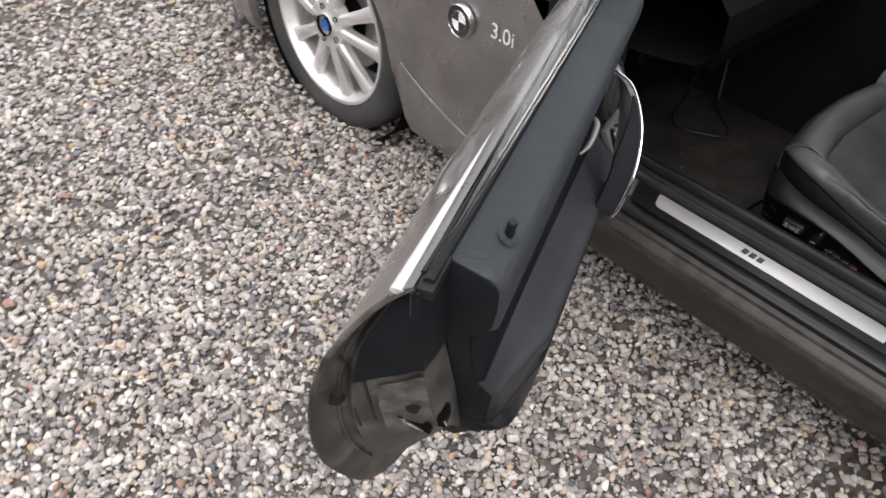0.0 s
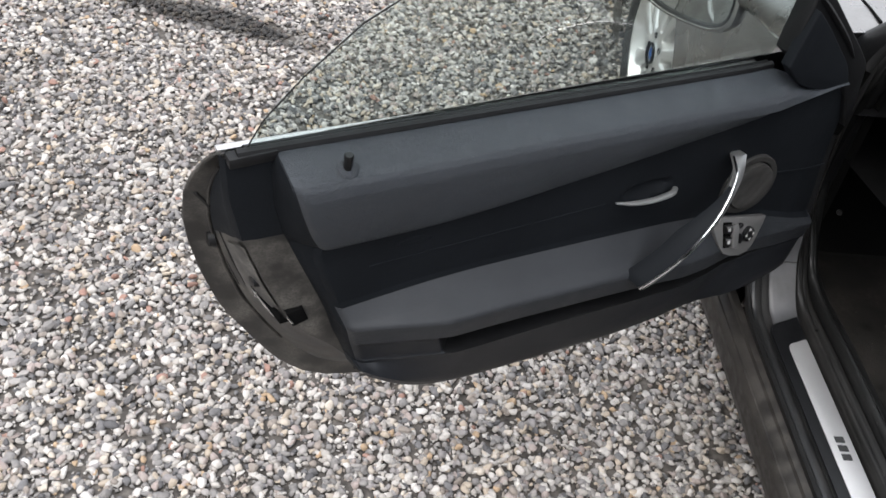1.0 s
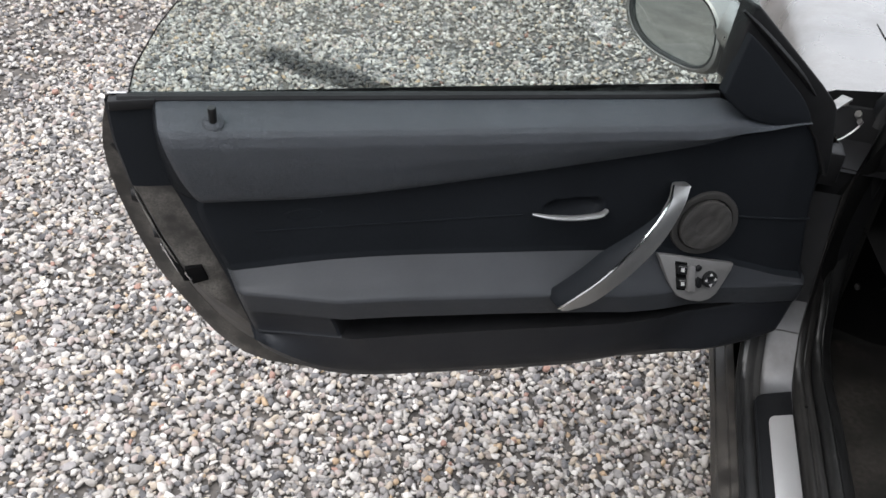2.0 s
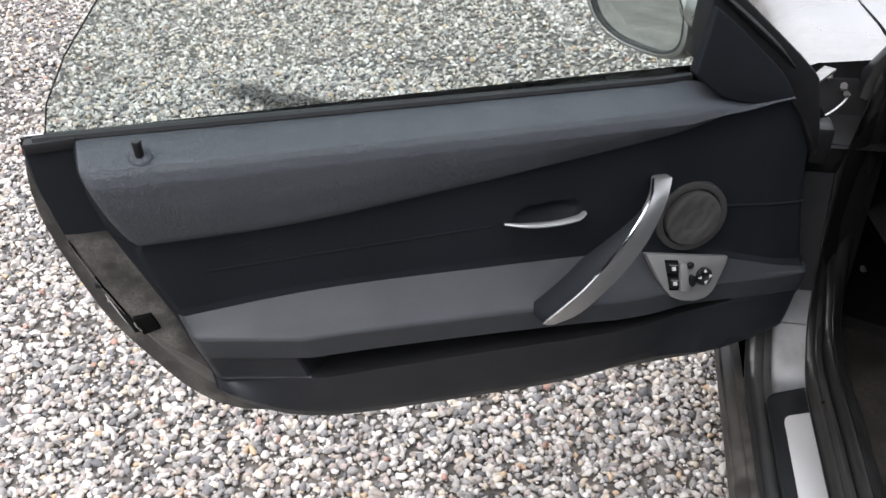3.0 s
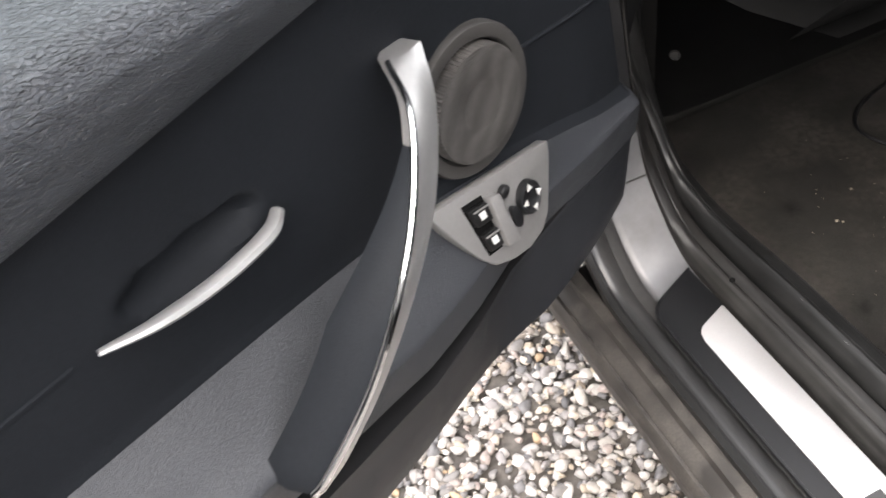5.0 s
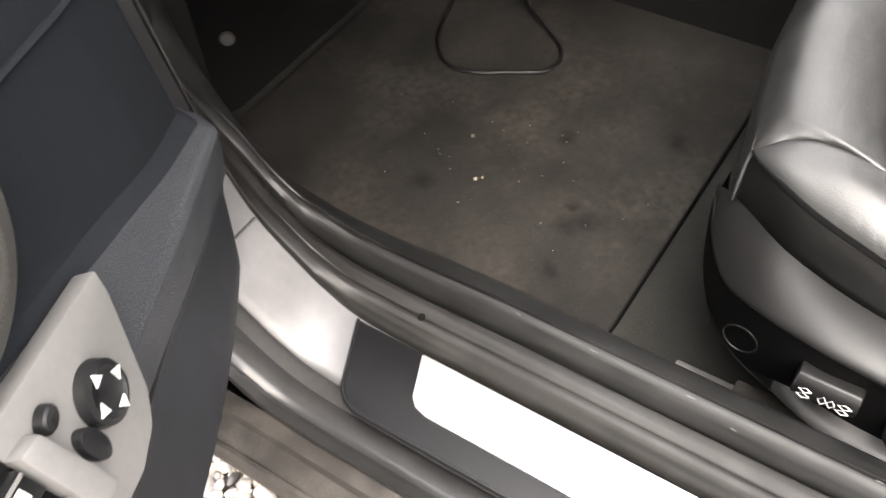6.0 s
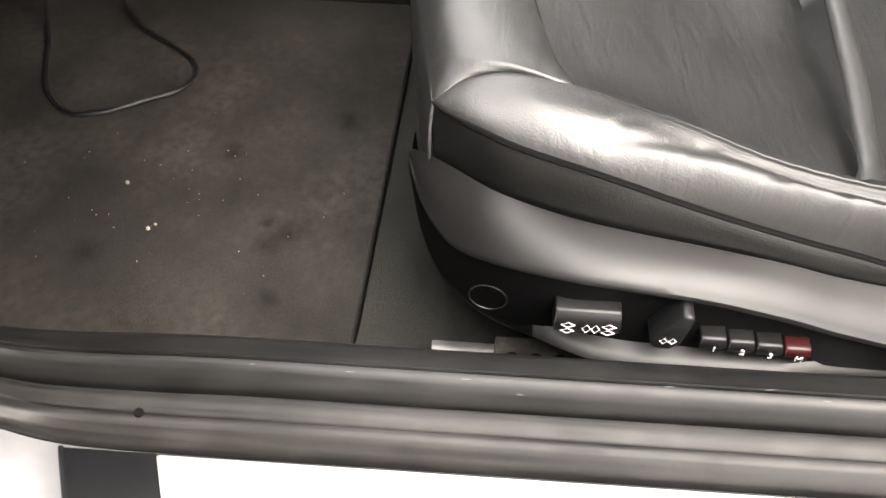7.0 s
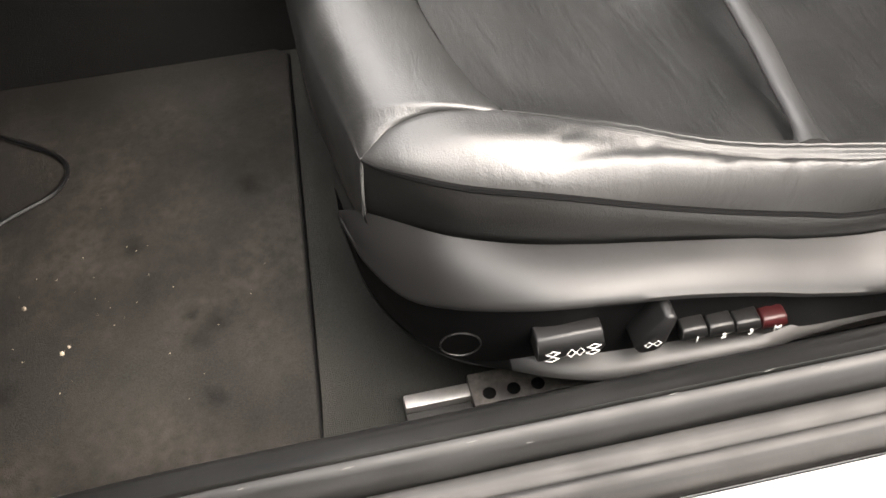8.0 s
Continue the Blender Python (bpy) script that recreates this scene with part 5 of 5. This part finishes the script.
for i in range(320):
    y = -0.3965 - 0.61 * (i / 319) ** 1.25
    px, pz = piping(y)
    sx, sz = inner_seam(y)
    w = sx - px
    puff = (0.0115 + 0.0115 * min(1.0, max(0.0, (-0.50 - y) / 0.1))) * min(1, max(0.0, (-0.3965 - y) / 0.06)) ** 0.6
    lean = 0.66 - 0.14 * min(1.0, max(0.0, (-0.50 - y) / 0.1))
    ring = []
    rear = min(1.0, max(0.0, (-0.49 - y) / 0.10))
    for j in range(25):
        v = j / 24
        crease = sum(0.42 * h * math.exp(-((y - y0 + tilt * v + 0.004 * math.sin(v * 9 + y0 * 50)) / w0) ** 2) for y0, tilt, h, w0 in ((-0.497, 0.02, 0.0022, 0.007), (-0.525, 0.05, 0.0026, 0.006), (-0.548, 0.01, 0.0016, 0.004), (-0.58, 0.04, 0.0026, 0.007), (-0.612, -0.02, 0.0018, 0.005), (-0.65, -0.03, 0.0024, 0.007), (-0.69, 0.02, 0.0018, 0.006)))
        trough = 0.0020 * math.exp(-((v - 0.30 + 4.0 * (y + 0.49)) / 0.12) ** 2) * math.exp(-((y + 0.535) / 0.05) ** 2)
        hollow = 0.0042 * rear * math.exp(-((v - 0.66) / 0.17) ** 2)
        fine = rear * 0.0010 * max(0.0, noise.noise(Vector((y * 120 + 5 * v, v * 4, 7)))) ** 0.7 * math.sin(math.pi * v) * (0.4 + max(0.0, noise.noise(Vector((y * 14, v * 3, 11)))))
        fold = -trough - hollow - fine + 0.0016 * math.sin(v * math.pi) * noise.noise(Vector((y * 22, v * 2, 3)))
        ring.append((px + 0.0005 + (w - 0.0005) * v, y, pz + (sz - pz) * v + (0.0035 * v ** 2 - 0.0015 * max(0.0, v - 0.9) / 0.1) * min(1.0, puff / 0.01) + puff * math.sin(math.pi * v ** lean) - crease * math.sin(math.pi * v) + fold))
    rings.append(ring)
part("bolster", loft(rings), LEATHER, seat, "shiny creased leather side bolster")
part("bolster_seam", tube([(inner_seam(-0.48 - 0.5 * i / 40)[0] + 0.001, -0.48 - 0.5 * i / 40, inner_seam(-0.48 - 0.5 * i / 40)[1] + 0.0015) for i in range(41)], [0.003 * min(1.0, 0.2 + i / 10) for i in range(41)], 6), LEATHER_SIDE, seat)
for off in (0.004, 0.0085, 0.0125):
    part("stitching", tube([(inner_seam(-0.53 - 0.45 * i / 60)[0] - off + 0.001, -0.53 - 0.45 * i / 60, inner_seam(-0.53 - 0.45 * i / 60)[1] + 0.0058 + 0.0004 * (i % 2)) for i in range(61)], [0.0007 * min(1.0, 0.1 + i / 14) for i in range(61)], 4), STITCH, seat)
# front pad across the seat, rolled over the front edge
EDGE = spline([(0.2595, -0.3955, 0), (0.266, -0.3935, 0), (0.275, -0.3915, 0), (0.292, -0.3875, 0), (0.312, -0.384, 0), (0.335, -0.3805, 0), (0.368, -0.375, 0), (0.42, -0.371, 0), (0.52, -0.371, 0), (0.67, -0.395, 0)], 60)
HIND = spline([(0.2602, -0.3975, 0.458), (0.2705, -0.418, 0.4665), (0.2722, -0.444, 0.470), (0.2685, -0.479, 0.466), (0.296, -0.470, 0.464), (0.325, -0.463, 0.463), (0.361, -0.456, 0.462), (0.42, -0.452, 0.459), (0.52, -0.45, 0.459), (0.66, -0.46, 0.459)], 60)
rings = []
for p, q in zip(EDGE, HIND):
    run = Vector((q.x - p.x, q.y - p.y, 0))
    r = min(1.0, run.length / 0.085)
    lift = 0.004 + 0.012 * min(1.0, max(0.0, (p.x - 0.26) / 0.14))
    swell = lambda f: (1 - (1 - min(1.0, f / 0.30)) ** 2.6) * math.cos(math.pi / 2 * min(1.0, max(0.0, (f - 0.35) / 0.65))) ** 0.9
    at = lambda f, dz=0.0: (p.x + run.x * f, p.y + run.y * f, 0.454 + (q.z + 0.0015 - 0.454) * f + (0.010 + lift) * r * swell(min(1.0, f)) + dz)
    rings.append([(p.x + 0.006, p.y + 0.001, 0.385), (p.x + 0.002, p.y + 0.002, 0.42), (p.x, p.y + 0.0015, 0.440), at(0.015), at(0.05), at(0.11), at(0.20), at(0.32), at(0.45), at(0.60), at(0.75), at(0.9), at(0.985, -0.001), at(1.03, -0.0055)])
part("front_pad", loft([spline(r, 36) for r in rings]), LEATHER, seat, "smooth leather thigh pad")
# perforated-looking flat centre
rings = []
for i in range(40):
    y = -0.474 - 0.53 * i / 39
    sx, sz = inner_seam(y)
    ring = []
    for j in range(30):
        v = j / 29
        x = sx + 0.004 + (0.60 - sx) * v
        yy = y + 0.02 * min(1, max(0, (x - 0.27) / 0.12)) * (1 - i / 39)
        dip = -0.006 - 0.010 * math.sin(math.pi * v) * min(1, i / 6) + 0.006 * noise.noise(Vector((x * 9, y * 9, 0)))
        seam = 0.008 * math.exp(-((y + 0.660 + 0.03 * v) / 0.012) ** 2)
        ring.append((x, yy, sz + dip - seam + 0.006 * math.exp(-((v) / 0.06) ** 2) * 0.5))
    rings.append(ring)
part("centre_panel", loft(rings), LEATHER_MID, seat, "creased leather centre panel")
part("centre_roll", tube(spline([(0.224, -0.654, 0.440), (0.245, -0.658, 0.4405), (0.277, -0.662, 0.4395), (0.341, -0.671, 0.438), (0.5, -0.685, 0.437), (0.60, -0.692, 0.44)], 30), [interp(i, [(0, 0.011), (4, 0.0075), (10, 0.007), (29, 0.009)]) for i in range(30)], 10, flat=0.7), LEATHER, seat)
part("far_bolster", tube(spline([(0.66, -0.40, 0.45), (0.66, -0.6, 0.46), (0.67, -0.9, 0.48)], 12), 0.05, 12), LEATHER, seat)
part("seat_back", loft([[(x, -0.98 - 0.25 * (z - 0.38) - (0.02 if 0.3 < x < 0.6 else 0), z) for x in (0.21, 0.25, 0.32, 0.45, 0.58, 0.65, 0.69)] for z in (0.38, 0.5, 0.65, 0.8, 0.95, 1.02)]), LEATHER, seat)

# ---- floor mat, cable, crumbs ----
fm = thing("floor_mat", "worn dirty grey-brown cloth floor mat", "floor mat")
mo = [(0.195, -0.335), (0.665, -0.352), (0.676, -0.34), (0.676, 0.0), (0.66, 0.12), (0.22, 0.12), (0.19, 0.05), (0.188, -0.32)]
mz = 0.2275
part("mat_cloth", slab([(x, y, mz) for x, y in mo], (0, 0, 0), (0, 0, 0.0075), 0.002), MATCLOTH, fm)
part("mat_binding", tube([(x, y, mz + 0.003) for x, y in mo + mo[:1]], 0.0030, 6), SHADED_BLACK, fm, "black bound edge")
rng = random.Random(5)
bm = bmesh.new()
for k in range(46):
    r = rng.uniform(0.0002, 0.00055)
    x, y = rng.gauss(0.36, 0.06), rng.gauss(-0.17, 0.07)
    if 0.21 < x < 0.6 and -0.32 < y < 0.1:
        bmesh.ops.create_icosphere(bm, subdivisions=1, radius=1, matrix=pose(x, y, mz + 0.008, 0, 0, rng.uniform(0, 180)) @ Matrix.Diagonal((r * rng.uniform(1, 2.2), r, r * 0.6, 1)))
for x, y, r in ((0.381, -0.112, 0.0020), (0.329, -0.146, 0.0020), (0.334, -0.151, 0.0014)):
    bmesh.ops.create_icosphere(bm, subdivisions=1, radius=r, matrix=pose(x, y, mz + 0.009))
tagged(part("crumbs", bm, CRUMB), "pale crumbs and grit on the mat", "crumbs", kind="stuff")
cz = mz + 0.012
cab = thing("cable", "thin black cable lying in a loop on the mat", "cable")
part("wire", tube(spline([(0.70, 0.05, 0.50), (0.66, 0.045, 0.36), (0.615, 0.04, cz + 0.03), (0.575, 0.03, cz), (0.534, 0.018, cz), (0.498, 0.004, cz), (0.474, -0.016, cz), (0.464, -0.038, cz), (0.470, -0.066, cz), (0.488, -0.096, cz), (0.507, -0.127, cz), (0.531, -0.137, cz), (0.554, -0.128, cz), (0.574, -0.104, cz), (0.594, -0.073, cz + 0.002), (0.613, -0.052, cz + 0.004), (0.645, -0.030, cz + 0.03), (0.70, 0.0, 0.40)], 110), 0.0023, 6), PLASTIC, cab)

# ---- small marks on the sill and kick panel ----
part("sill_hole", lathe([(0.0001, 0.0008), (0.0025, 0.0008), (0.003, 0.0)], (0.0935, -0.24, 0.357), (-0.3, 0, 1), (0, 1, 0), 10), DARK, car)
rng = random.Random(11)
for k in range(9):
    y, x = -0.30 - 0.055 * k + rng.uniform(-0.02, 0.02), rng.uniform(0.112, 0.122)
    z = interp(x, [(0.110, 0.3682), (0.117, 0.3772), (0.126, 0.3797)])
    q = rng.uniform(-0.5, 0.5)
    part("scuff", tube([(x + 0.0006 * j * q, y - 0.0022 * j, interp(x + 0.0006 * j * q, [(0.110, 0.3682), (0.117, 0.3772), (0.126, 0.3797)]) + 0.0001) for j in range(4)], [0.00008, 0.0004, 0.0003, 0.00008], 4), STITCH, car)
part("panel_clip", lathe([(0.0001, 0.004), (0.005, 0.004), (0.0065, 0.0)], (0.166, -0.030, 0.470), (-0.6, -0.6, 0.4), (0, 0, 1), 14), TRIM_PLASTIC, car)
part("foot_pedal", slab([(0.50, 0.135, 0.33), (0.56, 0.135, 0.33), (0.56, 0.16, 0.42), (0.50, 0.16, 0.42)], (0, 0, 0), (0, 0.012, -0.003), 0.003), RUBBER, car, "black rubber pedal")
part("pedal_arm", tube([(0.53, 0.155, 0.40), (0.53, 0.19, 0.50), (0.53, 0.22, 0.60)], 0.008, 8), GREYSTEEL, car)
